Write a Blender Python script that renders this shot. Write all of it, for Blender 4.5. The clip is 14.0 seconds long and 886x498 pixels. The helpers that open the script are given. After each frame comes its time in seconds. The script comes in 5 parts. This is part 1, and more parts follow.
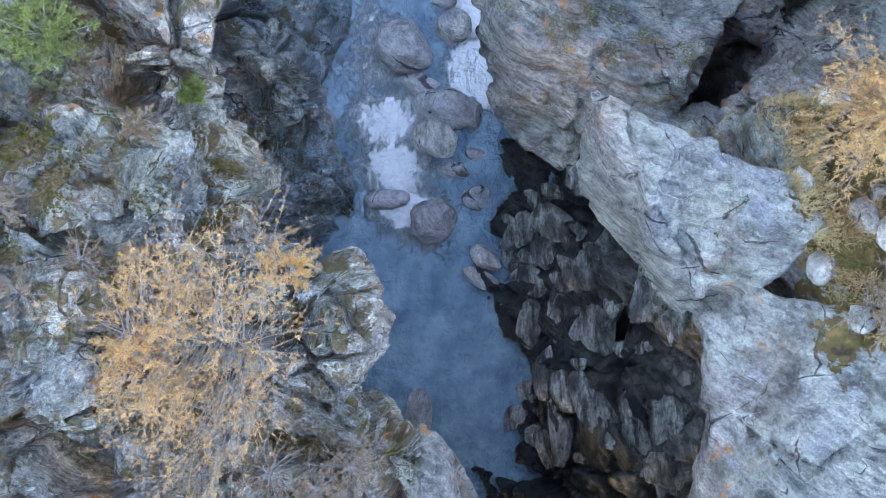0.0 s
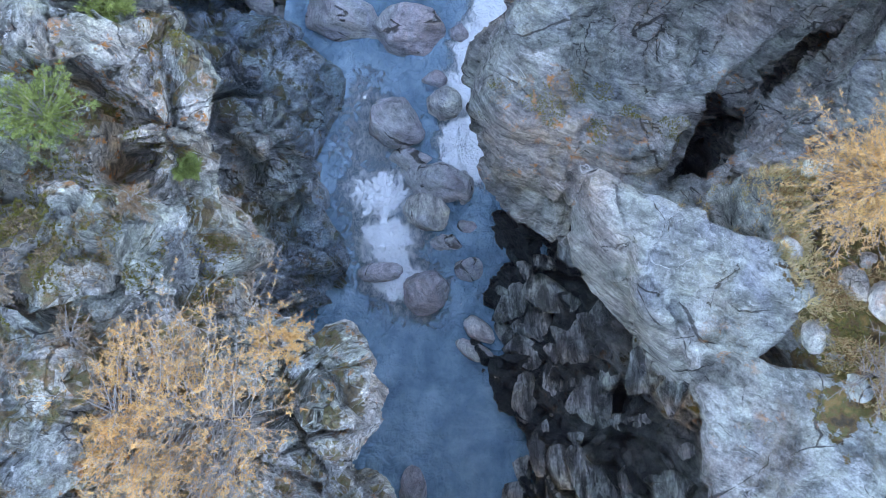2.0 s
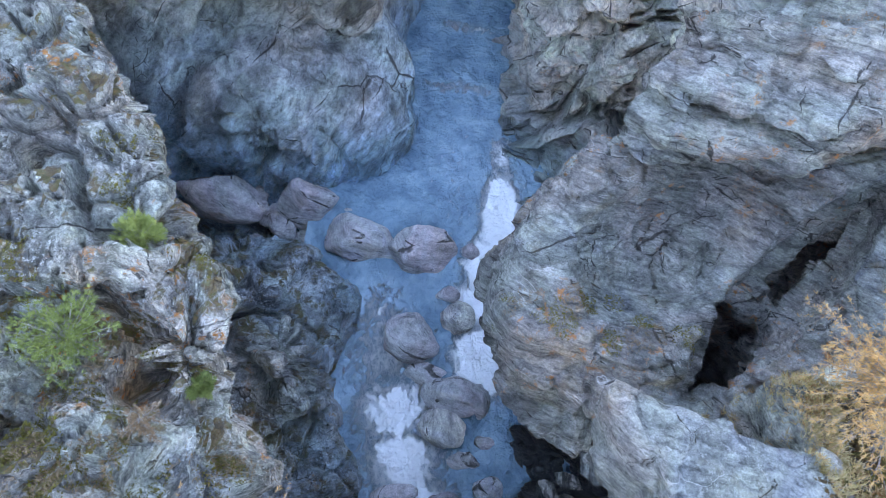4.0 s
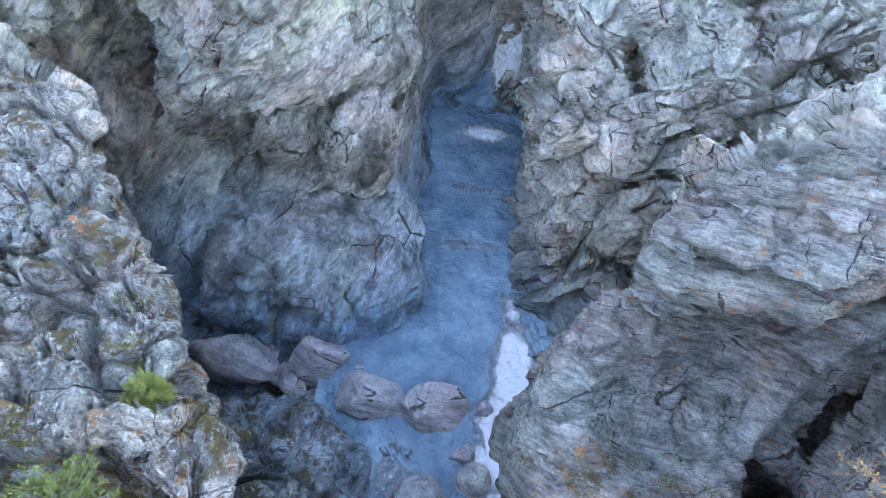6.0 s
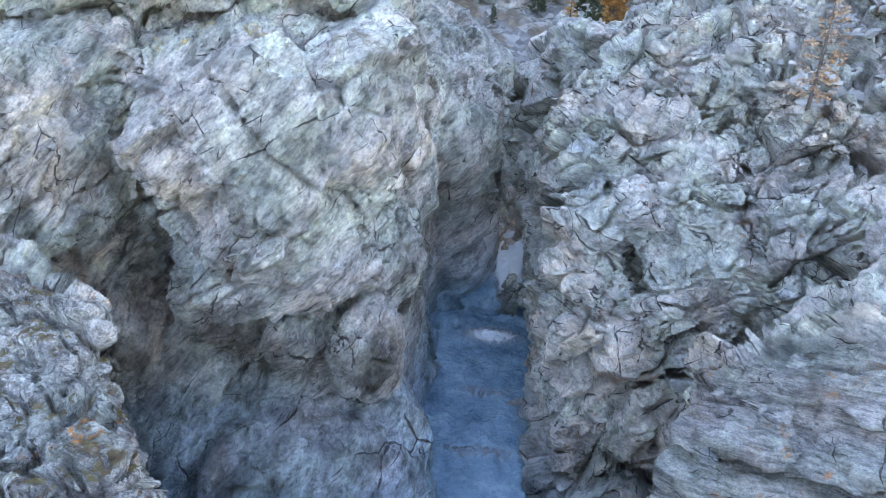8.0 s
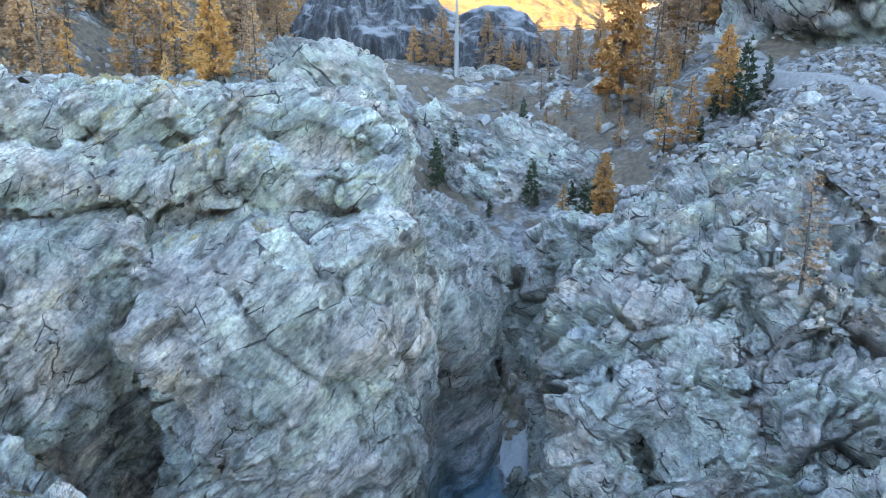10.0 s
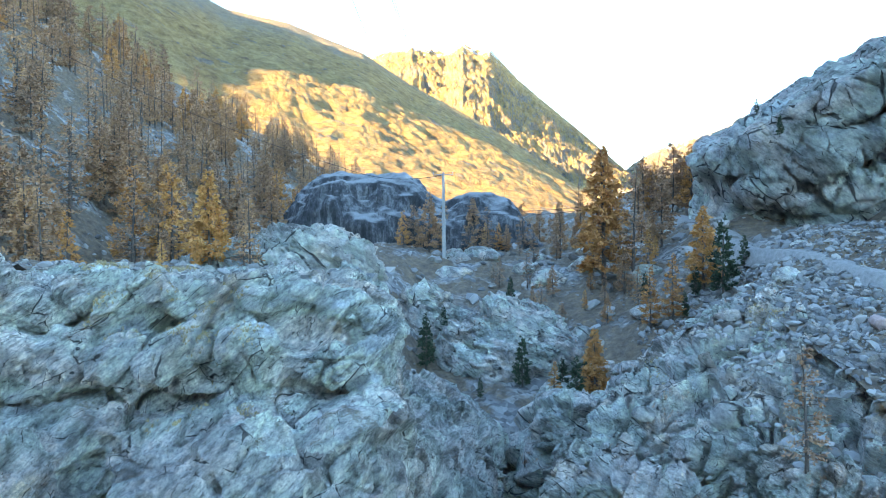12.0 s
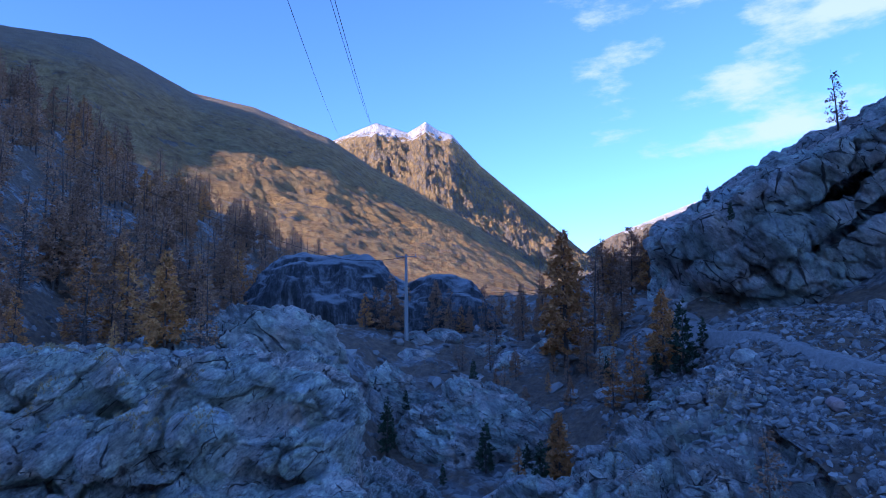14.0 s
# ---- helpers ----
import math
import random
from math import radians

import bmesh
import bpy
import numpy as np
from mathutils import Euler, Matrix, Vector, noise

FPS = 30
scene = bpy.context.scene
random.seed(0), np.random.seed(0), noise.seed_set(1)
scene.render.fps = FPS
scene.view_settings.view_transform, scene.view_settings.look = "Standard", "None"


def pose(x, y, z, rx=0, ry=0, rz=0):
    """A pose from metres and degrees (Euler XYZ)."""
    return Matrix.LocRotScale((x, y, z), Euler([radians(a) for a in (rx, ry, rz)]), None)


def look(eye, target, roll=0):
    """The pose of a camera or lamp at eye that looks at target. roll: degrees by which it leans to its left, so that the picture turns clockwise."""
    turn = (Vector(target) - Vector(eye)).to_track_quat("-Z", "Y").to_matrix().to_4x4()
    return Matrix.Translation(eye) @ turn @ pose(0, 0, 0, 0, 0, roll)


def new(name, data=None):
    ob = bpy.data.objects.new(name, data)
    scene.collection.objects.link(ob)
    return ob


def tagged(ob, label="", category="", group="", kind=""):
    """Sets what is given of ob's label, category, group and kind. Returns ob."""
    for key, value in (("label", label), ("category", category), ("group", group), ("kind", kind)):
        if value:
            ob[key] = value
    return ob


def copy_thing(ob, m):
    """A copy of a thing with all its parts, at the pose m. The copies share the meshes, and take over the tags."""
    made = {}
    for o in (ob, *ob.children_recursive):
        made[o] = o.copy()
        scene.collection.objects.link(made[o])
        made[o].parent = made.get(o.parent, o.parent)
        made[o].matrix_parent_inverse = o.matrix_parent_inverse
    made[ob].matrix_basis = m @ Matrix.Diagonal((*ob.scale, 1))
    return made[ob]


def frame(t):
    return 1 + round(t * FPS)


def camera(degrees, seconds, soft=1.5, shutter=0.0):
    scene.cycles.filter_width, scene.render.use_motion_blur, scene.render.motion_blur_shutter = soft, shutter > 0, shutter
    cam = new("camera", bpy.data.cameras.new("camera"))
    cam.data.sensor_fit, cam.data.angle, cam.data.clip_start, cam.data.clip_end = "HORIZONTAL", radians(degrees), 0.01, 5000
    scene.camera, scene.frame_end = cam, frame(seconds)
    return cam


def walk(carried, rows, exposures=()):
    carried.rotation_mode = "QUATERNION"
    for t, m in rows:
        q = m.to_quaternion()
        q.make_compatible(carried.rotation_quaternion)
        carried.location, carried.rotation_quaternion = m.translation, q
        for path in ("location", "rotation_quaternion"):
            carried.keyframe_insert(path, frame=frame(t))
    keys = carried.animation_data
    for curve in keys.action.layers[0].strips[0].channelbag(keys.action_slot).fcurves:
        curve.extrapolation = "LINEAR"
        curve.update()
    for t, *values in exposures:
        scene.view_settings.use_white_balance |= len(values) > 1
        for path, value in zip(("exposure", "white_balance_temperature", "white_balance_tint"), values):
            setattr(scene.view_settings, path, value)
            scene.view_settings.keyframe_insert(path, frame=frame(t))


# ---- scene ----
cam = camera(65.7, 14.0, 1.0)
EYE = 26.0  # eye height above the lower pool
ROWS = [  # seconds, then the turn of the camera in degrees
    (0.0, 5.22, -4.24, 6.21),
    (0.5, 5.61, -4.34, 6.18),
    (1.0, 6.42, -4.48, 6.10),
    (1.5, 7.62, -4.64, 5.94),
    (2.0, 11.29, -4.74, 5.55),
    (2.5, 16.85, -4.46, 5.26),
    (3.0, 22.08, -3.93, 5.15),
    (3.2, 23.64, -3.78, 5.10),
    (5.3, 37.12, -2.52, 4.81),
    (5.5, 38.42, -2.43, 4.86),
    (6.0, 41.97, -1.97, 4.77),
    (6.5, 46.76, -1.52, 4.49),
    (7.0, 51.53, -1.15, 4.29),
    (7.5, 55.14, -0.91, 4.31),
    (8.0, 58.78, -0.79, 4.45),
    (8.2, 60.67, -0.69, 4.51),
    (10.3, 76.73, -0.08, 4.07),
    (10.5, 78.42, -0.00, 3.98),
    (11.0, 82.39, 0.62, 3.62),
    (11.5, 85.77, 0.97, 3.59),
    (12.0, 89.21, 0.66, 3.18),
    (12.5, 92.82, 0.77, 1.92),
    (13.0, 95.16, 0.75, 0.87),
    (13.5, 95.55, 0.73, 0.26),
    (14.0, 96.00, 0.60, 0.06),
]
EXPOSURES = [  # seconds, stops, kelvin, tint
    (0.0, 4.45, 10700, 19), (2.0, 4.42, 10200, 19), (6.0, 4.38, 10100, 21), (8.2, 4.08, 10000, 21), (10.5, 3.7, 8500, 7),
    (12.0, 3.35, 7300, -2), (12.5, 3.0, 6500, -4), (13.0, 1.9, 4800, 20), (13.5, 1.4, 4650, 26), (14.0, 1.2, 4650, 28)]
walk(cam, [(t, pose(0, 0, EYE, rx, ry, rz)) for t, rx, ry, rz in ROWS], EXPOSURES)

# ---- world and sun ----
SUN_TO = Vector((-0.75, -0.55, 0.36)).normalized()  # towards the sun
world = bpy.data.worlds.new("sky")
scene.world = world
world.use_nodes = True
wn, wl = world.node_tree.nodes, world.node_tree.links
sky = wn.new("ShaderNodeTexSky")
sky.sky_type, sky.sun_disc = "NISHITA", False
sky.sun_elevation = math.asin(SUN_TO.z)
sky.sun_rotation = math.atan2(SUN_TO.x, SUN_TO.y)
sky.altitude, sky.air_density, sky.dust_density, sky.ozone_density = 1800, 1.0, 0.1, 3.2
wn["Background"].inputs["Strength"].default_value = 0.12
# thin fair-weather clouds over the right side of the valley
place = wn.new("ShaderNodeTexCoord")
squash = wn.new("ShaderNodeMapping")
squash.inputs["Scale"].default_value = (3.0, 1.6, 8.0)
squash.inputs["Rotation"].default_value = (0, radians(14), 0)
puff = wn.new("ShaderNodeTexNoise")
puff.inputs["Scale"].default_value, puff.inputs["Detail"].default_value, puff.inputs["Roughness"].default_value = 1.9, 9, 0.6
dot = wn.new("ShaderNodeVectorMath")
dot.operation = "DOT_PRODUCT"
dot.inputs[1].default_value = (0.375, 0.845, 0.38)
area = wn.new("ShaderNodeMapRange")
area.interpolation_type = "SMOOTHSTEP"
area.inputs["From Min"].default_value, area.inputs["From Max"].default_value = 0.962, 0.998
area.inputs["To Min"].default_value, area.inputs["To Max"].default_value = -0.12, 0.13
both = wn.new("ShaderNodeMath")
cover = wn.new("ShaderNodeMapRange")
cover.interpolation_type = "SMOOTHSTEP"
cover.inputs["From Min"].default_value, cover.inputs["From Max"].default_value, cover.inputs["To Max"].default_value = 0.56, 0.74, 0.85
veil = wn.new("ShaderNodeMix")
veil.data_type = "RGBA"
veil.inputs[7].default_value = (3.4, 3.5, 3.7, 1)
wl.new(place.outputs["Generated"], squash.inputs["Vector"])
wl.new(squash.outputs["Vector"], puff.inputs["Vector"])
wl.new(place.outputs["Generated"], dot.inputs[0])
wl.new(dot.outputs["Value"], area.inputs["Value"])
wl.new(puff.outputs["Fac"], both.inputs[0])
wl.new(area.outputs["Result"], both.inputs[1])
wl.new(both.outputs["Value"], cover.inputs["Value"])
wl.new(cover.outputs["Result"], veil.inputs[0])
wl.new(sky.outputs["Color"], veil.inputs[6])
wl.new(veil.outputs[2], wn["Background"].inputs["Color"])
sun = new("sun", bpy.data.lights.new("sun", "SUN"))
sun.data.energy, sun.data.angle, sun.data.color = 4.2, radians(0.5), (1.0, 0.66, 0.33)
sun.matrix_world = look(SUN_TO * 100, (0, 0, 0))


# ---- materials ----
class Nodes:
    """Short hand for building a node material."""

    def __init__(self, name):
        self.mat = bpy.data.materials.new(name)
        self.mat.use_nodes = True
        self.tree = self.mat.node_tree
        self.bsdf = self.tree.nodes["Principled BSDF"]
        self.pos = self.tree.nodes.new("ShaderNodeNewGeometry")

    def put(self, socket, value):
        if isinstance(value, bpy.types.NodeSocket):
            self.tree.links.new(value, socket)
        elif isinstance(value, (tuple, list)) and len(value) == 3 and socket.type == "RGBA":
            socket.default_value = (*value, 1)
        else:
            socket.default_value = value

    def coords(self, scale=(1, 1, 1), turn=(0, 0, 0), source=None):
        n = self.tree.nodes.new("ShaderNodeMapping")
        self.put(n.inputs["Vector"], source or self.pos.outputs["Position"])
        n.vector_type = "TEXTURE"  # turns first, then stretches
        n.inputs["Rotation"].default_value = [radians(a) for a in turn]
        n.inputs["Scale"].default_value = [1 / a for a in scale]
        return n.outputs["Vector"]

    def noise(self, vec, scale, detail=6, rough=0.6, warp=0.0):
        n = self.tree.nodes.new("ShaderNodeTexNoise")
        self.put(n.inputs["Vector"], vec)
        for key, v in (("Scale", scale), ("Detail", detail), ("Roughness", rough), ("Distortion", warp)):
            n.inputs[key].default_value = v
        return n.outputs["Fac"]

    def cells(self, vec, scale, feature="DISTANCE_TO_EDGE", out="Distance"):
        n = self.tree.nodes.new("ShaderNodeTexVoronoi")
        n.feature = feature
        self.put(n.inputs["Vector"], vec)
        n.inputs["Scale"].default_value = scale
        return n.outputs[out]

    def math(self, op, a, b=0.0, clamp=False):
        n = self.tree.nodes.new("ShaderNodeMath")
        n.operation, n.use_clamp = op, clamp
        self.put(n.inputs[0], a)
        self.put(n.inputs[1], b)
        return n.outputs[0]

    def step(self, value, low, high, to0=0.0, to1=1.0):
        n = self.tree.nodes.new("ShaderNodeMapRange")
        n.interpolation_type = "SMOOTHSTEP"
        for key, v in (("Value", value), ("From Min", low), ("From Max", high), ("To Min", to0), ("To Max", to1)):
            self.put(n.inputs[key], v)
        return n.outputs[0]

    def mix(self, fac, a, b, blend="MIX"):
        n = self.tree.nodes.new("ShaderNodeMix")
        n.data_type, n.blend_type = "RGBA", blend
        self.put(n.inputs[0], fac)
        self.put(n.inputs[6], a)
        self.put(n.inputs[7], b)
        return n.outputs[2]

    def ramp(self, fac, stops):
        n = self.tree.nodes.new("ShaderNodeValToRGB")
        while len(n.color_ramp.elements) < len(stops):
            n.color_ramp.elements.new(0.5)
        for e, (p, c) in zip(n.color_ramp.elements, stops):
            e.position, e.color = p, (*c, 1)
        self.put(n.inputs[0], fac)
        return n.outputs[0]

    def axis(self, vec, which):
        n = self.tree.nodes.new("ShaderNodeSeparateXYZ")
        self.put(n.inputs[0], vec)
        return n.outputs[which]

    def warped(self, vec, scale, amount):
        n = self.tree.nodes.new("ShaderNodeTexNoise")
        self.put(n.inputs["Vector"], vec)
        n.inputs["Scale"].default_value = scale
        n.inputs["Detail"].default_value = 3
        v = self.tree.nodes.new("ShaderNodeVectorMath")
        v.operation = "MULTIPLY_ADD"
        self.put(v.inputs[0], n.outputs["Color"])
        v.inputs[1].default_value = (amount,) * 3
        self.put(v.inputs[2], vec)
        return v.outputs[0]

    def facet(self, vec, scale):
        """Cells whose faces each lean their own way: crisp broken planes."""
        n = self.tree.nodes.new("ShaderNodeTexVoronoi")
        self.put(n.inputs["Vector"], vec)
        n.inputs["Scale"].default_value = scale
        off = self.tree.nodes.new("ShaderNodeVectorMath")
        off.operation = "SUBTRACT"
        self.put(off.inputs[0], vec)
        self.put(off.inputs[1], n.outputs["Position"])
        way = self.tree.nodes.new("ShaderNodeVectorMath")
        way.operation = "SUBTRACT"
        self.put(way.inputs[0], n.outputs["Color"])
        way.inputs[1].default_value = (0.5, 0.5, 0.5)
        dot = self.tree.nodes.new("ShaderNodeVectorMath")
        dot.operation = "DOT_PRODUCT"
        self.put(dot.inputs[0], off.outputs[0])
        self.put(dot.inputs[1], way.outputs[0])
        return dot.outputs["Value"]

    def bump(self, height, dist, strength=1.0, normal=None):
        n = self.tree.nodes.new("ShaderNodeBump")
        n.inputs["Distance"].default_value = dist
        n.inputs["Strength"].default_value = strength
        self.put(n.inputs["Height"], height)
        if normal:
            self.put(n.inputs["Normal"], normal)
        return n.outputs[0]

    def done(self, colour, rough=0.85, normal=None, **more):
        self.put(self.bsdf.inputs["Base Color"], colour)
        self.put(self.bsdf.inputs["Roughness"], rough)
        if normal:
            self.put(self.bsdf.inputs["Normal"], normal)
        for key, v in more.items():
            self.put(self.bsdf.inputs[key.replace("_", " ")], v)
        return self.mat


def rock_material(name, pale, mid, dark, turn, lichen=0.5, orange=0.5, moss=0.5, wet=True, crack=0.9, size=1.0, blocks=0.35, wet_shade_to=1.9, stretch=1.0, soil=None, wet_shade_tint=(0.30, 0.38, 0.46), facets=1.0, calm=0.3, speckle=0.0, veins=0.5, seep=0.0, band=None, gape=1.0):
    """Foliated gneiss: streaks along the bedding, joints, pale and orange lichen, moss on flats, a wet dark foot whose
    tint also holds undercut shade.
    """
    m = Nodes(name)
    p = m.coords((1 / size,) * 3)
    soft = lambda c: [1 + (a - 1) * (1 - calm) for a in c]
    # bedding: broad bands, then thin dark leaves of mica
    flow = m.coords((0.40 / size, 0.62 / size, (0.7 + 1.3 * stretch) / size), turn)
    bands = m.noise(m.warped(flow, 0.45, 0.9), 1.3, 10, 0.64)
    leaf = m.noise(m.warped(m.coords((0.5 / size, 0.8 / size, (1.2 + 2.4 * stretch) / size), turn), 0.8, 0.5), 3.2, 8, 0.72)
    low = [a * 0.55 + b * 0.45 for a, b in zip(dark, mid)]
    col = m.ramp(bands, [(0.36, low), (0.45, mid), (0.55, pale), (0.68, [min(0.9, c * 1.22) for c in pale])])
    col = m.mix(1.0, col, m.ramp(leaf, [(0.35, soft((0.16, 0.165, 0.18))), (0.43, soft((0.70, 0.71, 0.72))), (0.51, soft((1.04, 1.04, 1.04))), (0.64, soft((1.38, 1.37, 1.34)))]), "MULTIPLY")
    if seep:  # black water stains running down the face
        run = m.noise(m.warped(m.coords((0.55 / size, 0.55 / size, 0.16 / size)), 0.6, 0.7), 1.0, 8, 0.62)
        col = m.mix(m.math("MULTIPLY", m.step(run, 0.50, 0.66), seep), col, m.mix(1.0, col, (0.24, 0.235, 0.22), "MULTIPLY"))
    if band:  # a brown-black seam with ragged edges: heights of its lower and upper edge
        z = m.math("ADD", m.axis(m.pos.outputs["Position"], 2), m.math("MULTIPLY", m.math("SUBTRACT", m.noise(m.coords((1, 1, 0.5)), 0.22, 7, 0.62), 0.5), 7.0))
        inside = m.math("MULTIPLY", m.step(z, band[0], band[0] + 1.2), m.step(z, band[1] + 1.6, band[1]))
        col = m.mix(m.math("MULTIPLY", inside, 0.6), col, m.mix(1.0, col, (0.36, 0.34, 0.31), "MULTIPLY"))
    hue = m.noise(p, 0.35, 5, 0.6, 0.5)
    col = m.mix(1.0, col, m.ramp(hue, [(0.30, (0.86, 0.95, 1.06)), (0.42, (0.93, 1.02, 0.95)), (0.52, (1.0, 1.0, 1.0)), (0.60, (1.08, 0.98, 0.96)), (0.72, (1.16, 1.03, 0.86))]), "MULTIPLY")
    grain = m.noise(p, 11.0, 8, 0.82)
    fine = m.noise(p, 4.0, 9, 0.74)
    col = m.mix(1.0, col, m.ramp(fine, [(0.34, soft((0.42, 0.43, 0.45))), (0.45, soft((0.90, 0.90, 0.91))), (0.55, soft((1.06, 1.06, 1.05))), (0.66, soft((1.32, 1.31, 1.28)))]), "MULTIPLY")
    col = m.mix(1.0, col, m.ramp(grain, [(0.36, soft((0.40, 0.40, 0.41))), (0.46, soft((0.88, 0.88, 0.88))), (0.56, soft((1.08, 1.08, 1.08))), (0.66, soft((1.4, 1.4, 1.38)))]), "MULTIPLY")
    black = m.math("MULTIPLY", m.step(m.noise(p, 3.0, 9, 0.8), 0.56, 0.60), m.step(m.noise(p, 0.5, 3), 0.42, 0.58))
    col = m.mix(m.math("MULTIPLY", black, 0.75 * lichen), col, (0.035, 0.035, 0.034))
    # joints: broken blocks of slightly different tone, cracks that open and close
    lay = m.coords((0.65 / size, 1.0 / size, 1.45 / size), (turn[0] + 15, turn[1] - 20, turn[2] + 25))
    bend = m.warped(m.warped(lay, 0.3, 0.6), 2.5, 0.07)
    slant = m.warped(m.warped(flow, 0.4, 0.5), 3.0, 0.06)
    tone = m.axis(m.cells(bend, 0.5 * crack, "F1", "Color"), 0)
    tone2 = m.axis(m.cells(slant, 1.1 * crack, "F1", "Color"), 1)
    tone = m.math("ADD", m.math("MULTIPLY", tone, 0.55), m.math("MULTIPLY", tone2, 0.45))
    lean = lambda c: [1 + (a - 1) * blocks * 2 for a in c]
    col = m.mix(1.0, col, m.ramp(tone, [(0.15, lean((1.22, 1.21, 1.18))), (0.42, lean((1.02, 1.02, 1.0))), (0.62, lean((0.86, 0.88, 0.90))), (0.85, lean((0.66, 0.68, 0.70)))]), "MULTIPLY")
    wide = m.step(m.noise(p, 0.55, 4, 0.6), 0.52 - 0.04 * gape, 0.70, 0.0002, 0.016 * gape)
    joint = m.step(m.math("DIVIDE", m.cells(bend, 0.5 * crack), wide), 0.2, 1.0)
    thin = m.step(m.noise(p, 0.9, 4, 0.6), 0.52 - 0.04 * gape, 0.70, 0.0002, 0.024 * gape)
    small = m.step(m.math("DIVIDE", m.cells(slant, 1.1 * crack), thin), 0.2, 1.0)
    hair = m.step(m.noise(p, 1.4, 4, 0.6), 0.56 - 0.03 * gape, 0.72, 0.0002, 0.030 * gape)
    chips = m.step(m.math("DIVIDE", m.cells(m.warped(lay, 2.0, 0.12), 2.3 * crack), hair), 0.2, 1.0)
    joints = m.math("MULTIPLY", m.math("MULTIPLY", joint, small), chips)
    col = m.mix(m.step(joints, 0.0, 1.0, 0.85, 0.0), col, (0.022, 0.021, 0.020))
    # quartz veins
    thread = m.math("ABSOLUTE", m.math("SUBTRACT", m.noise(m.warped(flow, 0.3, 1.2), 0.8, 5, 0.5), 0.5))
    quartz = m.math("MULTIPLY", m.step(thread, 0.010, 0.003), m.step(m.noise(p, 0.45, 3), 0.50, 0.62))
    col = m.mix(m.math("MULTIPLY", quartz, veins), col, (0.70, 0.70, 0.68))
    if speckle:  # crystals and crustose lichen seen from near
        dots = m.noise(p, 21.0, 5, 0.85)
        col = m.mix(speckle, col, m.mix(1.0, col, m.ramp(dots, [(0.36, (0.30, 0.30, 0.31)), (0.46, (0.84, 0.84, 0.84)), (0.54, (1.1, 1.1, 1.1)), (0.63, (1.75, 1.75, 1.72))]), "MULTIPLY"))
    # lichens
    spots = m.math("MULTIPLY", m.step(m.noise(p, 6.0, 7, 0.82), 0.545, 0.59), m.step(m.noise(p, 0.6, 4), 0.42, 0.58))
    col = m.mix(m.math("MULTIPLY", spots, lichen), col, (0.70, 0.71, 0.69))
    rust = m.math("MULTIPLY", m.step(m.noise(p, 2.4, 6, 0.75), 0.56, 0.62), m.step(m.noise(p, 0.33, 2), 0.50, 0.62))
    col = m.mix(m.math("MULTIPLY", rust, orange), col, (0.60, 0.22, 0.06))
    # moss and peat on ledges
    up = m.axis(m.pos.outputs["Normal"], 2)
    flat = m.math("MULTIPLY", m.step(up, 0.55, 0.85), m.step(m.noise(p, 0.7, 6, 0.7), 0.53 - (0.05 if moss > 0.8 else 0.0), 0.60 - (0.04 if moss > 0.8 else 0.0)))
    green = m.ramp(m.noise(p, 3.0, 6), [(0.35, (0.06, 0.04, 0.02)), (0.46, (0.17, 0.095, 0.03)), (0.54, (0.11, 0.10, 0.022)), (0.64, (0.27, 0.15, 0.045)), (0.8, (0.24, 0.19, 0.055))])
    flat = m.math("MULTIPLY", flat, moss)
    if soil:  # a stretch of turf over the rock: x and y limits
        edge = m.math("MULTIPLY", m.math("SUBTRACT", m.noise(p, 0.9, 7, 0.75), 0.5), 11.0)
        px = m.math("ADD", m.axis(m.pos.outputs["Position"], 0), edge)
        py = m.math("ADD", m.axis(m.pos.outputs["Position"], 1), edge)
        bare = m.math("MULTIPLY", m.step(px, soil[0], soil[0] + 0.3), m.math("MULTIPLY", m.step(py, soil[1], soil[1] + 0.3), m.step(py, soil[2] + 0.3, soil[2])))
        flat = m.math("MAXIMUM", flat, m.math("MULTIPLY", bare, m.step(up, 0.2, 0.45)))
    col = m.mix(flat, col, green)
    rough = 0.82
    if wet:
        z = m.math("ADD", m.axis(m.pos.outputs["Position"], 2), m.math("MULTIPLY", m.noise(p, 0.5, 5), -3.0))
        wet_shade = m.step(z, -0.6, wet_shade_to, 1.0, 0.0)
        col = m.mix(wet_shade, col, m.mix(1.0, col, wet_shade_tint, "MULTIPLY"))
        rough = m.step(wet_shade, 0.0, 1.0, 0.82, 0.34)
    h = m.math("ADD", m.math("MULTIPLY", bands, 0.6), m.math("ADD", m.math("MULTIPLY", leaf, 0.55), m.math("MULTIPLY", fine, 0.40)))
    h = m.math("ADD", h, m.math("MULTIPLY", joints, 0.45))
    h = m.math("ADD", h, m.math("MULTIPLY", flat, 0.5))
    broken = m.math("ADD", m.math("MULTIPLY", m.facet(bend, 0.5 * crack), 1.3), m.math("ADD", m.math("MULTIPLY", m.facet(slant, 1.1 * crack), 1.2), m.math("MULTIPLY", m.facet(m.warped(lay, 2.0, 0.12), 2.3 * crack), 0.9)))
    n = m.bump(m.math("MULTIPLY", broken, 1.3 * facets * size), 1.0, 1.0)
    n = m.bump(h, 0.26 * size, 1.0, n)
    n = m.bump(grain, 0.06 * size, 0.9, n)
    return m.done(col, rough, n)


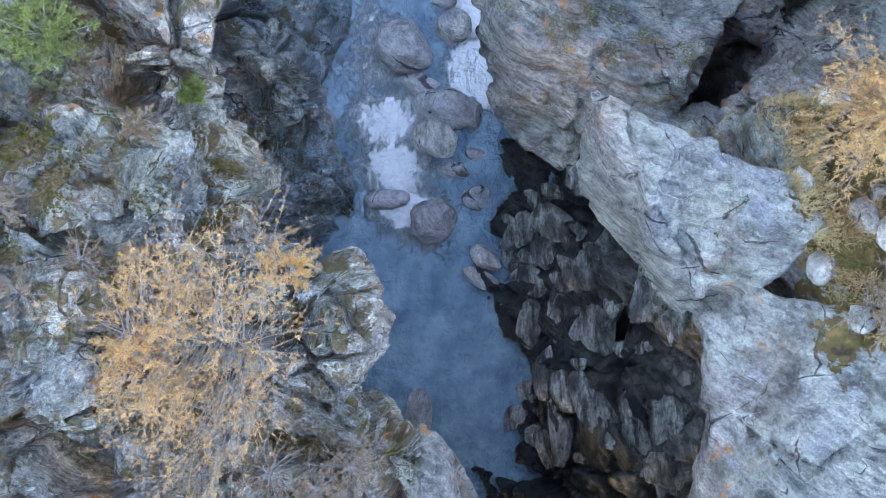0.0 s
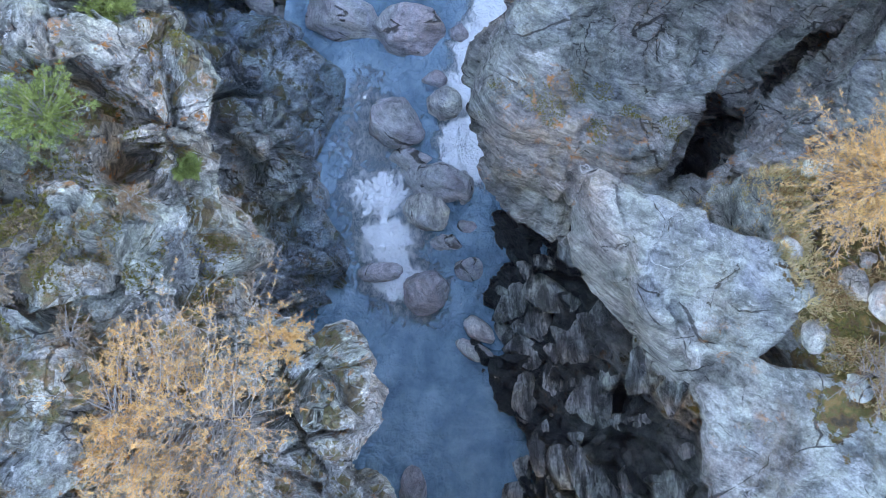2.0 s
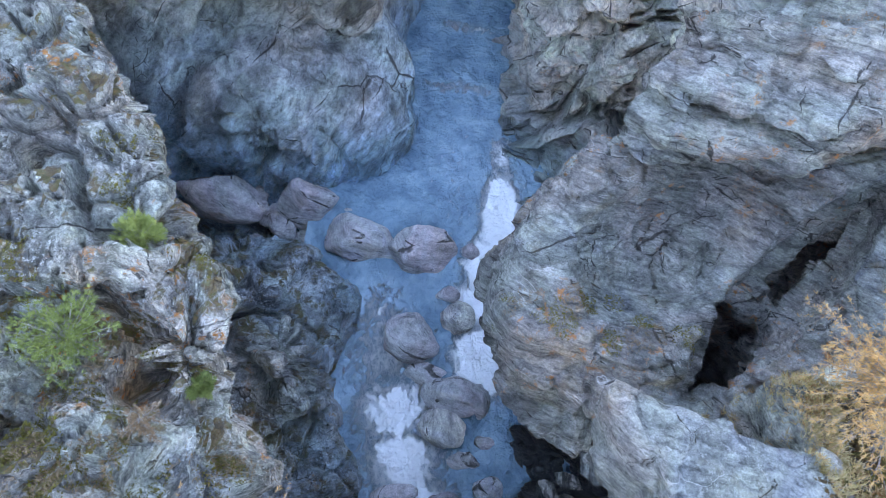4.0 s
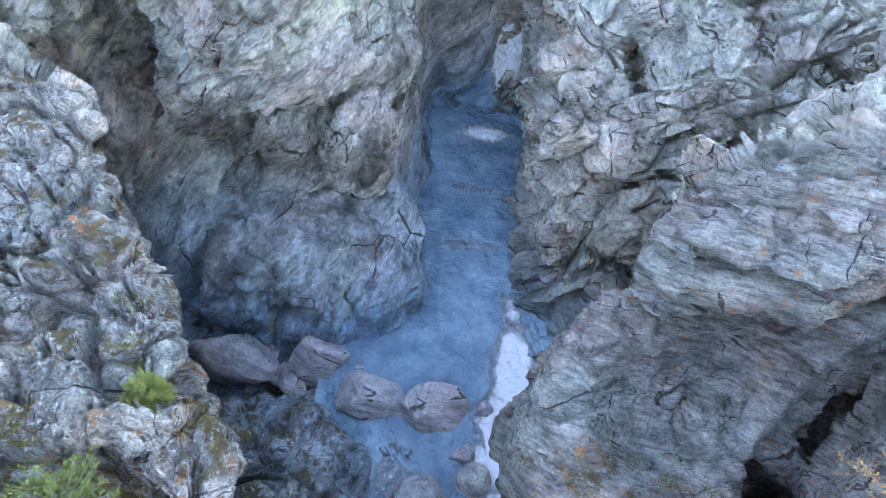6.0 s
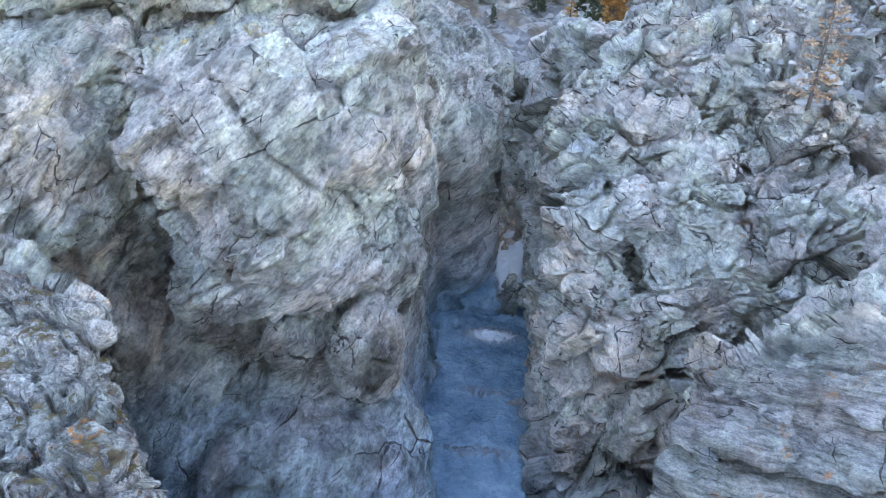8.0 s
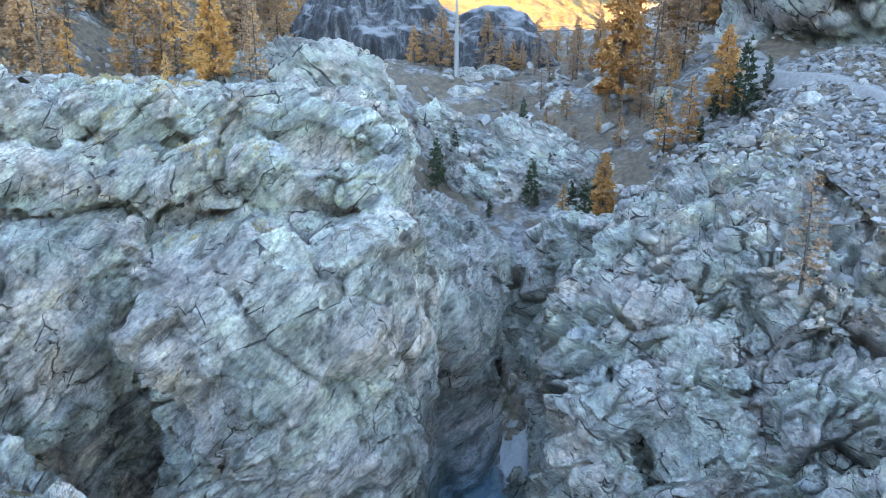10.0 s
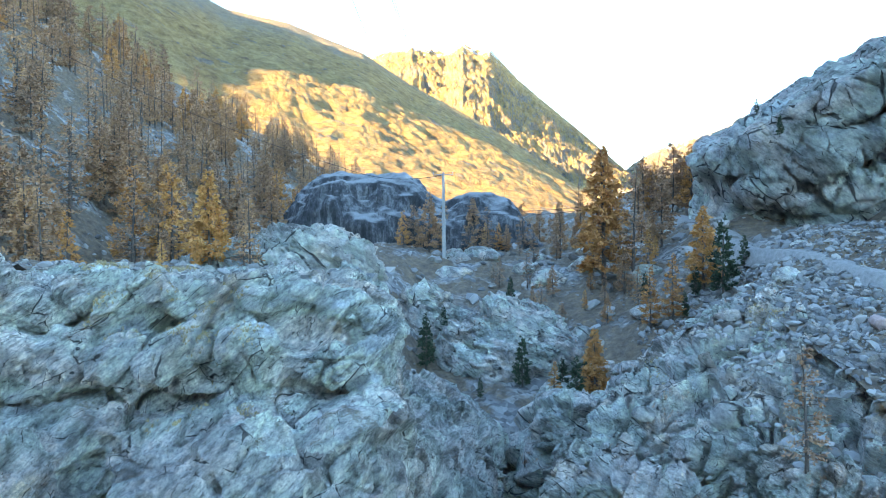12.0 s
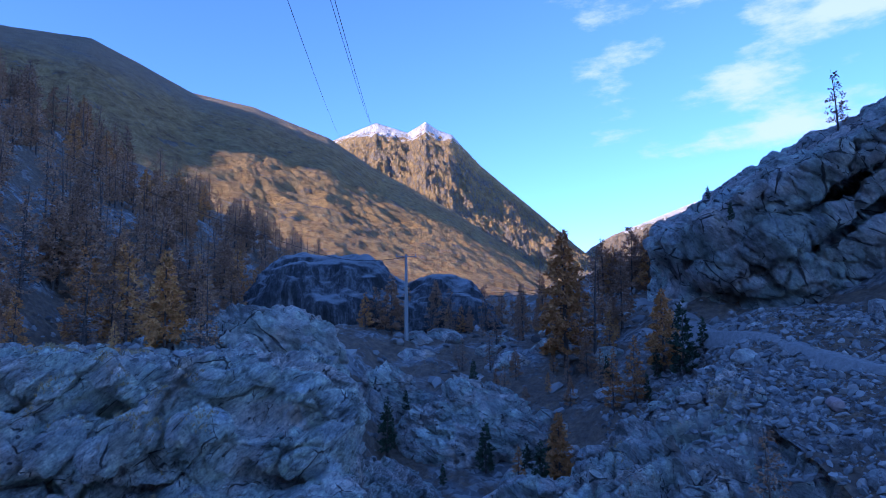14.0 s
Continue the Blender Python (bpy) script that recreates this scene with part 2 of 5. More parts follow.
ROCK_LEFT = rock_material("gneiss_left", (0.54, 0.525, 0.49), (0.33, 0.325, 0.31), (0.055, 0.056, 0.055), (25, 35, 10), 0.9, 1.0, 0.9, crack=0.9, blocks=0.45, wet_shade_to=5.0, wet_shade_tint=(0.55, 0.82, 1.1), facets=1.3, calm=0.1, speckle=0.6, seep=0.45, gape=1.3)
# foot tint: wet rock, plus the shade under the overhang painted into the colour
ROCK_RIGHT = rock_material("gneiss_right", (0.40, 0.395, 0.375), (0.28, 0.28, 0.272), (0.075, 0.078, 0.08), (-30, 12, 0), 0.4, 0.8, 0.25, crack=0.4, blocks=0.22, wet_shade_to=5.5, soil=(8.7, 0.4, 4.9), wet_shade_tint=(0.10, 0.12, 0.14), facets=0.5, calm=0.25, speckle=0.5, seep=0.5)
ROCK_WALL = rock_material("gneiss_wall", (0.60, 0.575, 0.53), (0.41, 0.40, 0.373), (0.085, 0.086, 0.086), (15, -38, 0), 0.25, 0.1, 0.25, crack=0.45, blocks=0.32, stretch=0.6, size=1.3, wet_shade_to=6.6, wet_shade_tint=(0.40, 0.80, 1.2), facets=0.9, calm=0.3, seep=0.85, band=(6.4, 8.4), gape=0.9)
ROCK_SLAB = rock_material("gneiss_slab", (0.70, 0.68, 0.62), (0.50, 0.49, 0.455), (0.10, 0.10, 0.098), (10, -35, 0), 0.3, 0.1, 0.5, crack=0.6, blocks=0.36, stretch=0.45, size=1.2, wet=False, facets=1.0, calm=0.3, gape=1.15)
ROCK_PALE = rock_material("gneiss_fractured", (0.72, 0.69, 0.625), (0.54, 0.525, 0.485), (0.15, 0.152, 0.15), (20, 28, 0), 0.3, 0.4, 0.3, crack=0.5, blocks=0.36, stretch=0.5, wet_shade_to=3.0, wet_shade_tint=(0.40, 0.56, 0.66), facets=1.1, calm=0.45, seep=0.4, gape=1.4)
BOULDER = rock_material("river_boulder", (0.55, 0.54, 0.59), (0.43, 0.42, 0.465), (0.18, 0.175, 0.19), (10, 20, 70), 0.5, 0.1, 0.0, wet=False, crack=0.15, blocks=0.1, facets=0.25, speckle=0.4, calm=0.5)
BOULDER_PALE = rock_material("pale_boulder", (0.72, 0.69, 0.68), (0.52, 0.49, 0.50), (0.20, 0.19, 0.20), (30, 20, 70), 0.5, 0.0, 0.0, wet=False, crack=0.15, blocks=0.1, facets=0.25, speckle=0.3, calm=0.4)
# wet banded rock; the black shade between slabs is put into its dark bands
SHADED_WET_SLAB = rock_material("shaded_wet_slab", (0.46, 0.46, 0.45), (0.13, 0.133, 0.135), (0.010, 0.011, 0.012), (10, 60, 20), 0.0, 0.0, 0.0, wet=False, crack=0.9, blocks=0.5, facets=0.8, calm=0.0)
SHADED_WET_SLAB.node_tree.nodes["Principled BSDF"].inputs["Roughness"].default_value = 0.3


def water_material():
    m = Nodes("glacial_water")
    p = m.coords()
    deep = m.noise(m.warped(p, 0.5, 1.2), 0.7, 6, 0.6)
    col = m.ramp(deep, [(0.3, (0.07, 0.17, 0.25)), (0.5, (0.14, 0.29, 0.39)), (0.7, (0.26, 0.44, 0.55))])
    foam_attr = m.tree.nodes.new("ShaderNodeAttribute")
    foam_attr.attribute_name = "foam"
    rip = m.noise(m.warped(m.coords((1.5, 0.9, 1)), 0.9, 1.6), 1.7, 10, 0.75)
    rip = m.math("ADD", m.math("MULTIPLY", rip, 0.6), m.math("MULTIPLY", m.noise(m.warped(m.coords((1.6, 0.7, 1)), 2.0, 0.5), 5.0, 8, 0.75), 0.4))
    rip = m.math("SUBTRACT", m.math("MULTIPLY", rip, 2.4), 0.7)
    churn = foam_attr.outputs["Fac"]
    threads = m.noise(m.warped(m.coords((1.5, 1.0, 1)), 1.2, 1.0), 2.4, 10, 0.74)
    foam = m.step(m.math("ADD", m.math("MULTIPLY", churn, 1.7), m.math("ADD", m.math("MULTIPLY", rip, 0.5), m.math("MULTIPLY", m.math("SUBTRACT", threads, 0.5), 2.2))), 0.70, 1.20)
    foam = m.math("MULTIPLY", foam, m.step(churn, 0.02, 0.16))
    col = m.mix(m.step(churn, 0.05, 0.7, 0.0, 0.9), col, (0.42, 0.60, 0.72))
    col = m.mix(foam, col, (0.84, 0.92, 0.97))
    swell = m.noise(m.warped(m.coords((1.0, 0.7, 1)), 0.8, 0.9), 1.1, 5, 0.55)
    h = m.math("ADD", m.math("ADD", m.noise(m.warped(p, 1.5, 0.6), 2.5, 6, 0.6), m.math("MULTIPLY", swell, 1.2)), m.math("MULTIPLY", foam, 0.6))
    return m.done(col, m.step(foam, 0, 1, 0.10, 0.7), m.bump(h, 0.30, 1.0))


WATER = water_material()


def ground_material():
    m = Nodes("scree_and_turf")
    p = m.coords()
    stones = m.cells(p, 2.2, "F1", "Color")
    st = m.axis(stones, 0)
    col = m.ramp(st, [(0.1, (0.14, 0.14, 0.138)), (0.5, (0.27, 0.265, 0.255)), (0.9, (0.42, 0.41, 0.385))])
    grass = m.step(m.noise(p, 0.12, 7, 0.65), 0.40, 0.50)
    gcol = m.ramp(m.noise(p, 1.5, 6), [(0.3, (0.10, 0.075, 0.055)), (0.55, (0.20, 0.145, 0.095)), (0.75, (0.32, 0.23, 0.13))])
    col = m.mix(m.math("MULTIPLY", grass, 0.9), col, gcol)
    h = m.math("ADD", m.cells(p, 2.2, "F1"), m.noise(p, 6.0, 6, 0.7))
    return m.done(col, 0.95, m.bump(h, 0.25, 0.8))


GROUND = ground_material()



def leaf_material(name, stops, rough=0.7, grain=0.35):
    """Foliage: colour varies from clump to clump and from plant to plant."""
    m = Nodes(name)
    info = m.tree.nodes.new("ShaderNodeObjectInfo")
    f = m.math("ADD", m.math("MULTIPLY", m.pos.outputs["Random Per Island"], grain), m.math("MULTIPLY", info.outputs["Random"], 0.35))
    f = m.math("ADD", f, m.math("MULTIPLY", m.noise(m.coords(), 1.1, 4), 0.5))
    return m.done(m.ramp(f, stops), rough, Subsurface_Weight=0.0)


def bark_material(name, low, high):
    m = Nodes(name)
    f = m.noise(m.coords((9, 9, 2)), 2.0, 7, 0.7)
    return m.done(m.ramp(f, [(0.3, low), (0.7, high)]), 0.9, m.bump(f, 0.03, 0.8))


LARCH_GOLD = leaf_material("larch_gold", [(0.2, (0.34, 0.15, 0.055)), (0.5, (0.56, 0.27, 0.09)), (0.8, (0.68, 0.35, 0.11)), (1.0, (0.72, 0.46, 0.16))])
LARCH_BROWN = leaf_material("larch_brown", [(0.2, (0.26, 0.18, 0.13)), (0.5, (0.38, 0.23, 0.14)), (0.8, (0.50, 0.28, 0.14)), (1.0, (0.66, 0.36, 0.14))])
LARCH_NEAR = leaf_material("larch_near", [(0.15, (0.48, 0.22, 0.08)), (0.45, (0.64, 0.34, 0.13)), (0.75, (0.74, 0.46, 0.19)), (1.0, (0.68, 0.56, 0.18))])
PINE_GREEN = leaf_material("pine_green", [(0.2, (0.018, 0.035, 0.020)), (0.5, (0.035, 0.060, 0.030)), (0.9, (0.06, 0.09, 0.04))])
PINE_NEAR = leaf_material("pine_near", [(0.2, (0.08, 0.11, 0.035)), (0.5, (0.17, 0.22, 0.06)), (0.9, (0.32, 0.36, 0.11))])
DRY_GRASS = leaf_material("dry_grass", [(0.2, (0.16, 0.07, 0.035)), (0.38, (0.38, 0.18, 0.07)), (0.5, (0.62, 0.47, 0.27)), (0.62, (0.34, 0.27, 0.09)), (0.75, (0.66, 0.52, 0.30)), (1.0, (0.44, 0.21, 0.07))])
HEATH = leaf_material("heath", [(0.2, (0.10, 0.06, 0.035)), (0.5, (0.22, 0.13, 0.07)), (0.8, (0.34, 0.23, 0.14)), (1.0, (0.30, 0.27, 0.22))])
MOSS = leaf_material("moss", [(0.2, (0.06, 0.055, 0.015)), (0.5, (0.15, 0.12, 0.025)), (0.8, (0.22, 0.20, 0.04)), (1.0, (0.30, 0.24, 0.07))], 0.95)
BARK = bark_material("larch_bark", (0.06, 0.048, 0.042), (0.19, 0.155, 0.13))
TWIG = bark_material("grey_twig", (0.20, 0.18, 0.17), (0.42, 0.39, 0.37))
CONCRETE = bark_material("concrete", (0.34, 0.34, 0.33), (0.46, 0.45, 0.43))
METAL = Nodes("galvanised_steel").done((0.35, 0.36, 0.37), 0.5, Metallic=0.8)
CABLE = Nodes("cable").done((0.06, 0.06, 0.065), 0.6, Metallic=0.3)


def gravel_material():
    m = Nodes("gravel_path")
    f = m.noise(m.coords(), 3.0, 8, 0.75)
    return m.done(m.ramp(f, [(0.3, (0.20, 0.19, 0.18)), (0.7, (0.40, 0.385, 0.36))]), 0.95, m.bump(f, 0.05, 0.8))


GRAVEL = gravel_material()


def mountain_material(name, snow_at, snow_soft, crag_haze_at):
    """Dry golden turf broken by grey scree and crags, with snow above a height."""
    m = Nodes(name)
    p = m.coords((0.01, 0.01, 0.01))
    rough = m.noise(m.warped(p, 1.0, 0.6), 1.2, 10, 0.70)
    slide = m.noise(m.warped(m.coords((0.012, 0.012, 0.003)), 1.2, 0.7), 3.0, 9, 0.70)
    col = m.ramp(m.noise(p, 3.5, 10, 0.75), [(0.34, (0.20, 0.13, 0.065)), (0.46, (0.38, 0.265, 0.11)), (0.56, (0.50, 0.36, 0.15)), (0.70, (0.60, 0.46, 0.22))])
    crag = m.ramp(m.noise(p, 12.0, 9, 0.8), [(0.34, (0.06, 0.06, 0.062)), (0.48, (0.20, 0.195, 0.19)), (0.64, (0.40, 0.385, 0.36))])
    up = m.axis(m.pos.outputs["True Normal"], 2)
    stony = m.math("MAXIMUM", m.step(rough, 0.59, 0.65), m.math("MAXIMUM", m.step(up, 0.48, 0.36), m.step(slide, 0.60, 0.66)))
    col = m.mix(m.math("MULTIPLY", 0.75, stony), col, crag)
    # rust-coloured larches dotted over the lower slopes
    dots = m.math("MULTIPLY", m.step(m.cells(p, 14.0, "F1"), 0.34, 0.24), m.step(m.math("ADD", m.axis(m.pos.outputs["Position"], 2), m.math("MULTIPLY", rough, 420.0)), 420.0, 330.0))
    col = m.mix(m.math("MULTIPLY", dots, 0.55), col, (0.28, 0.12, 0.04))
    # grey above a height: crags, with the shaded flank's haze put into the colour
    high = m.math("ADD", m.axis(m.pos.outputs["Position"], 2), m.math("MULTIPLY", rough, 300.0))
    col = m.mix(m.math("MULTIPLY", m.step(high, crag_haze_at, crag_haze_at + 160), 0.6), col, m.mix(m.noise(p, 5.0, 10, 0.8), (0.15, 0.135, 0.12), (0.46, 0.42, 0.36)))
    z = m.math("ADD", m.axis(m.pos.outputs["Position"], 2), m.math("MULTIPLY", m.math("SUBTRACT", m.noise(p, 2.2, 8, 0.7), 0.5), snow_soft))
    col = m.mix(m.step(z, snow_at, snow_at + 40), col, (0.80, 0.82, 0.85))
    return m.done(col, 0.95, m.bump(m.math("ADD", m.noise(p, 7.0, 10, 0.75), m.math("MULTIPLY", slide, 1.2)), 30.0, 1.0))


TURF_MOUNTAIN = mountain_material("turf_mountain", 760, 120, 620)
PEAK_MOUNTAIN = mountain_material("peak_mountain", 1020, 480, 1420)
SNOW_MOUNTAIN = mountain_material("snow_mountain", 560, 300, 480)

# ---- noise on arrays of places ----


def lattice(ix, iy, iz, seed):
    h = (ix.astype(np.int64) * 374761393 + iy.astype(np.int64) * 668265263 + iz.astype(np.int64) * 2147483647 + seed * 974711) & 0xFFFFFFFF
    h = ((h ^ (h >> 13)) * 1274126177) & 0xFFFFFFFF
    h = ((h ^ (h >> 16)) * 2246822519) & 0xFFFFFFFF
    return ((h ^ (h >> 15)) & 0xFFFFFF) / float(0xFFFFFF)


def value_noise(p, seed=0):
    """Smooth noise, -1 to 1, at the rows of p."""
    i = np.floor(p)
    f = p - i
    f = f * f * f * (f * (f * 6 - 15) + 10)
    i = i.astype(np.int64)
    total = 0
    for dx in (0, 1):
        for dy in (0, 1):
            for dz in (0, 1):
                w = (f[:, 0] if dx else 1 - f[:, 0]) * (f[:, 1] if dy else 1 - f[:, 1]) * (f[:, 2] if dz else 1 - f[:, 2])
                total = total + w * lattice(i[:, 0] + dx, i[:, 1] + dy, i[:, 2] + dz, seed)
    return total * 2 - 1


def fbm(p, octaves=4, seed=0, gain=0.5):
    total, a = 0, 1.0
    for o in range(octaves):
        total = total + a * value_noise(p * 2.03 ** o + o * 17.3, seed + o)
        a *= gain
    return total


def worley(p, seed=0):
    """Cells of broken rock: the lean of the cell's face at each place, the gap to the next cell, and a random number."""
    i = np.floor(p).astype(np.int64)
    f1 = np.full(len(p), 9.0)
    f2 = np.full(len(p), 9.0)
    tag = np.zeros(len(p))
    lean = np.zeros(len(p))
    for dx in (-1, 0, 1):
        for dy in (-1, 0, 1):
            for dz in (-1, 0, 1):
                c = i + (dx, dy, dz)
                q = np.stack([lattice(c[:, 0], c[:, 1], c[:, 2], seed + s) for s in (1, 2, 3)], 1) + c - p
                d = np.sqrt((q * q).sum(1))
                near = d < f1
                f2 = np.where(near, f1, np.minimum(f2, d))
                tag = np.where(near, lattice(c[:, 0], c[:, 1], c[:, 2], seed + 4), tag)
                tip = sum(q[:, a] * (lattice(c[:, 0], c[:, 1], c[:, 2], seed + 5 + a) - 0.5) for a in range(3))
                lean = np.where(near, tip, lean)
                f1 = np.where(near, d, f1)
    return lean, f2 - f1, tag


# ---- solids on a grid, and their skin ----


def surface_net(f, origin, h):
    """The skin of the solid f < 0, sampled on a grid: vertices and quads."""
    s = f < 0
    n = np.array(f.shape) - 1
    corners = [(a, b, c) for a in (0, 1) for b in (0, 1) for c in (0, 1)]
    count = sum(s[a:a + n[0], b:b + n[1], c:c + n[2]].astype(np.int8) for a, b, c in corners)
    act = np.argwhere((count > 0) & (count < 8))
    index = np.full(tuple(n), -1, np.int64)
    index[act[:, 0], act[:, 1], act[:, 2]] = np.arange(len(act))
    total, hits = np.zeros((len(act), 3)), np.zeros(len(act))
    for a in corners:
        for axis in range(3):
            if a[axis]:
                continue
            b = list(a)
            b[axis] = 1
            fa = f[act[:, 0] + a[0], act[:, 1] + a[1], act[:, 2] + a[2]]
            fb = f[act[:, 0] + b[0], act[:, 1] + b[1], act[:, 2] + b[2]]
            cross = (fa < 0) != (fb < 0)
            t = np.where(cross, fa / np.where(cross, fa - fb, 1), 0)
            q = np.tile(np.array(a, float), (len(act), 1))
            q[:, axis] += t
            total += q * cross[:, None]
            hits += cross
    verts = (act + total / hits[:, None]) * h + origin
    quads = []
    for axis in range(3):
        u, v = (axis + 1) % 3, (axis + 2) % 3
        lo = [slice(None)] * 3
        hi = [slice(None)] * 3
        lo[axis], hi[axis] = slice(0, -1), slice(1, None)
        e = np.argwhere(s[tuple(lo)] != s[tuple(hi)])
        e = e[(e[:, u] > 0) & (e[:, v] > 0) & (e[:, u] < n[u]) & (e[:, v] < n[v])]
        inside = s[e[:, 0], e[:, 1], e[:, 2]]
        ring = []
        for du, dv in ((-1, -1), (0, -1), (0, 0), (-1, 0)):
            c = e.copy()
            c[:, u] += du
            c[:, v] += dv
            ring.append(index[c[:, 0], c[:, 1], c[:, 2]])
        ring = np.stack(ring, 1)
        ring[~inside] = ring[~inside][:, ::-1]
        quads.append(ring)
    return verts, np.concatenate(quads)


def normals(v, q):
    fn = np.cross(v[q[:, 2]] - v[q[:, 0]], v[q[:, 3]] - v[q[:, 1]])
    n = np.zeros_like(v)
    for k in range(4):
        for a in range(3):
            n[:, a] += np.bincount(q[:, k], fn[:, a], len(v))
    return n / (np.linalg.norm(n, axis=1)[:, None] + 1e-9)


def relax(v, q, times=1, amount=0.5):
    for _ in range(times):
        total, count = np.zeros_like(v), np.zeros(len(v))
        for k in range(4):
            a, b = q[:, k], q[:, (k + 1) % 4]
            for i, j in ((a, b), (b, a)):
                count += np.bincount(i, minlength=len(v))
                for c in range(3):
                    total[:, c] += np.bincount(i, v[j, c], len(v))
        v = v + amount * (total / np.maximum(count, 1)[:, None] - v)
    return v


def split_quads(v, q):
    """Each quad becomes four."""
    edges = np.concatenate([np.stack([q[:, k], q[:, (k + 1) % 4]], 1) for k in range(4)])
    edges.sort(axis=1)
    key = edges[:, 0] * len(v) + edges[:, 1]
    uniq, inv = np.unique(key, return_inverse=True)
    mids = (v[uniq // len(v)] + v[uniq % len(v)]) / 2
    cents = v[q].mean(1)
    e0, c0, m = len(v), len(v) + len(uniq), len(q)
    em = inv.reshape(4, m) + e0
    cc = np.arange(m) + c0
    out = [np.stack([q[:, k], em[k], cc, em[k - 1]], 1) for k in range(4)]
    return np.concatenate([v, mids, cents]), np.concatenate(out)


def mesh_of(name, v, q, material, smooth=True):
    """A mesh from arrays; only the vertices that its faces use."""
    used, inv = np.unique(q, return_inverse=True)
    v, q = v[used], inv.reshape(q.shape)
    me = bpy.data.meshes.new(name)
    k = q.shape[1]
    me.vertices.add(len(v))
    me.vertices.foreach_set("co", np.ascontiguousarray(v, np.float32).ravel())
    me.loops.add(q.size)
    me.loops.foreach_set("vertex_index", np.ascontiguousarray(q, np.int32).ravel())
    me.polygons.add(len(q))
    me.polygons.foreach_set("loop_start", np.arange(0, q.size, k, dtype=np.int32))
    me.polygons.foreach_set("use_smooth", np.full(len(q), smooth))
    me.update(calc_edges=True)
    me.materials.append(material)
    return me


def smax(a, b, k):
    h = np.maximum(k - np.abs(a - b), 0) / k
    return np.maximum(a, b) + h * h * k / 4


def smin(a, b, k):
    return -smax(-a, -b, k)


class Solid:
    """A grid of places, on which blocks and slopes are joined and cut."""

    def __init__(self, low, high, h):
        self.low, self.h = np.array(low, float), h
        axes = [np.arange(a, b + h / 2, h) for a, b in zip(low, high)]
        self.x, self.y, self.z = axes[0][:, None, None], axes[1][None, :, None], axes[2][None, None, :]
        self.f = np.full([len(a) for a in axes], 5.0)

    def join(self, g, k=0.8):
        if isinstance(g, tuple):
            self.f[g[0]] = smin(self.f[g[0]], g[1], k)
        else:
            self.f = smin(self.f, g, k)

    def cut(self, g, k=0.6):
        if isinstance(g, tuple):
            self.f[g[0]] = smax(self.f[g[0]], -g[1], k)
        else:
            self.f = smax(self.f, -g, k)

    def prism(self, outline, top, bottom, k=0.9, batter=0.0):
        """A block on a plan outline, counter-clockwise, between two sloping planes (height at the origin, slope in x, in y)."""
        x, y, z = self.x, self.y, self.z
        pts = np.array(outline, float)
        d = np.full(np.broadcast_shapes(x.shape, y.shape), 1e9)
        inside = np.zeros(d.shape, bool)
        for i in range(len(pts)):
            a, b = pts[i], pts[(i + 1) % len(pts)]
            e = b - a
            t = np.clip(((x - a[0]) * e[0] + (y - a[1]) * e[1]) / (e @ e), 0, 1)
            d = np.minimum(d, (x - a[0] - t * e[0]) ** 2 + (y - a[1] - t * e[1]) ** 2)
            inside ^= ((a[1] <= y) != (b[1] <= y)) & (x < a[0] + (y - a[1]) * e[0] / (e[1] if e[1] else 1e-9))
        d = np.where(inside, -1, 1) * np.sqrt(d)
        zt = top[0] + top[1] * x + top[2] * y
        g = smax(d + batter * (z - zt), (z - zt) * 0.9, k)
        if bottom is not None:
            g = smax(g, (bottom[0] + bottom[1] * x + bottom[2] * y - z) * 0.9, k)
        return g

    def ball(self, centre, radii, turn=0.0, tip=0.0):
        grow = max(radii) * (1 + 1.2 / min(radii))
        part = tuple(slice(max(0, int((c - grow - a) / self.h)), max(1, int((c + grow - a) / self.h) + 2)) for c, a in zip(centre, self.low))
        x, y, z = self.x[part[0]] - centre[0], self.y[:, part[1]] - centre[1], self.z[:, :, part[2]] - centre[2]
        c, s = math.cos(radians(turn)), math.sin(radians(turn))
        x, y = c * x + s * y, c * y - s * x
        c, s = math.cos(radians(tip)), math.sin(radians(tip))
        x, z = c * x + s * z, c * z - s * x
        r = np.sqrt((x / radii[0]) ** 2 + (y / radii[1]) ** 2 + (z / radii[2]) ** 2)
        return part, (r - 1) * min(radii)


def cross_of(bed):
    c = np.cross(bed, (0.3, 0.9, -0.2))
    return c / np.linalg.norm(c, axis=-1, keepdims=True)


def side_of(bed):
    return np.cross(bed, cross_of(bed))


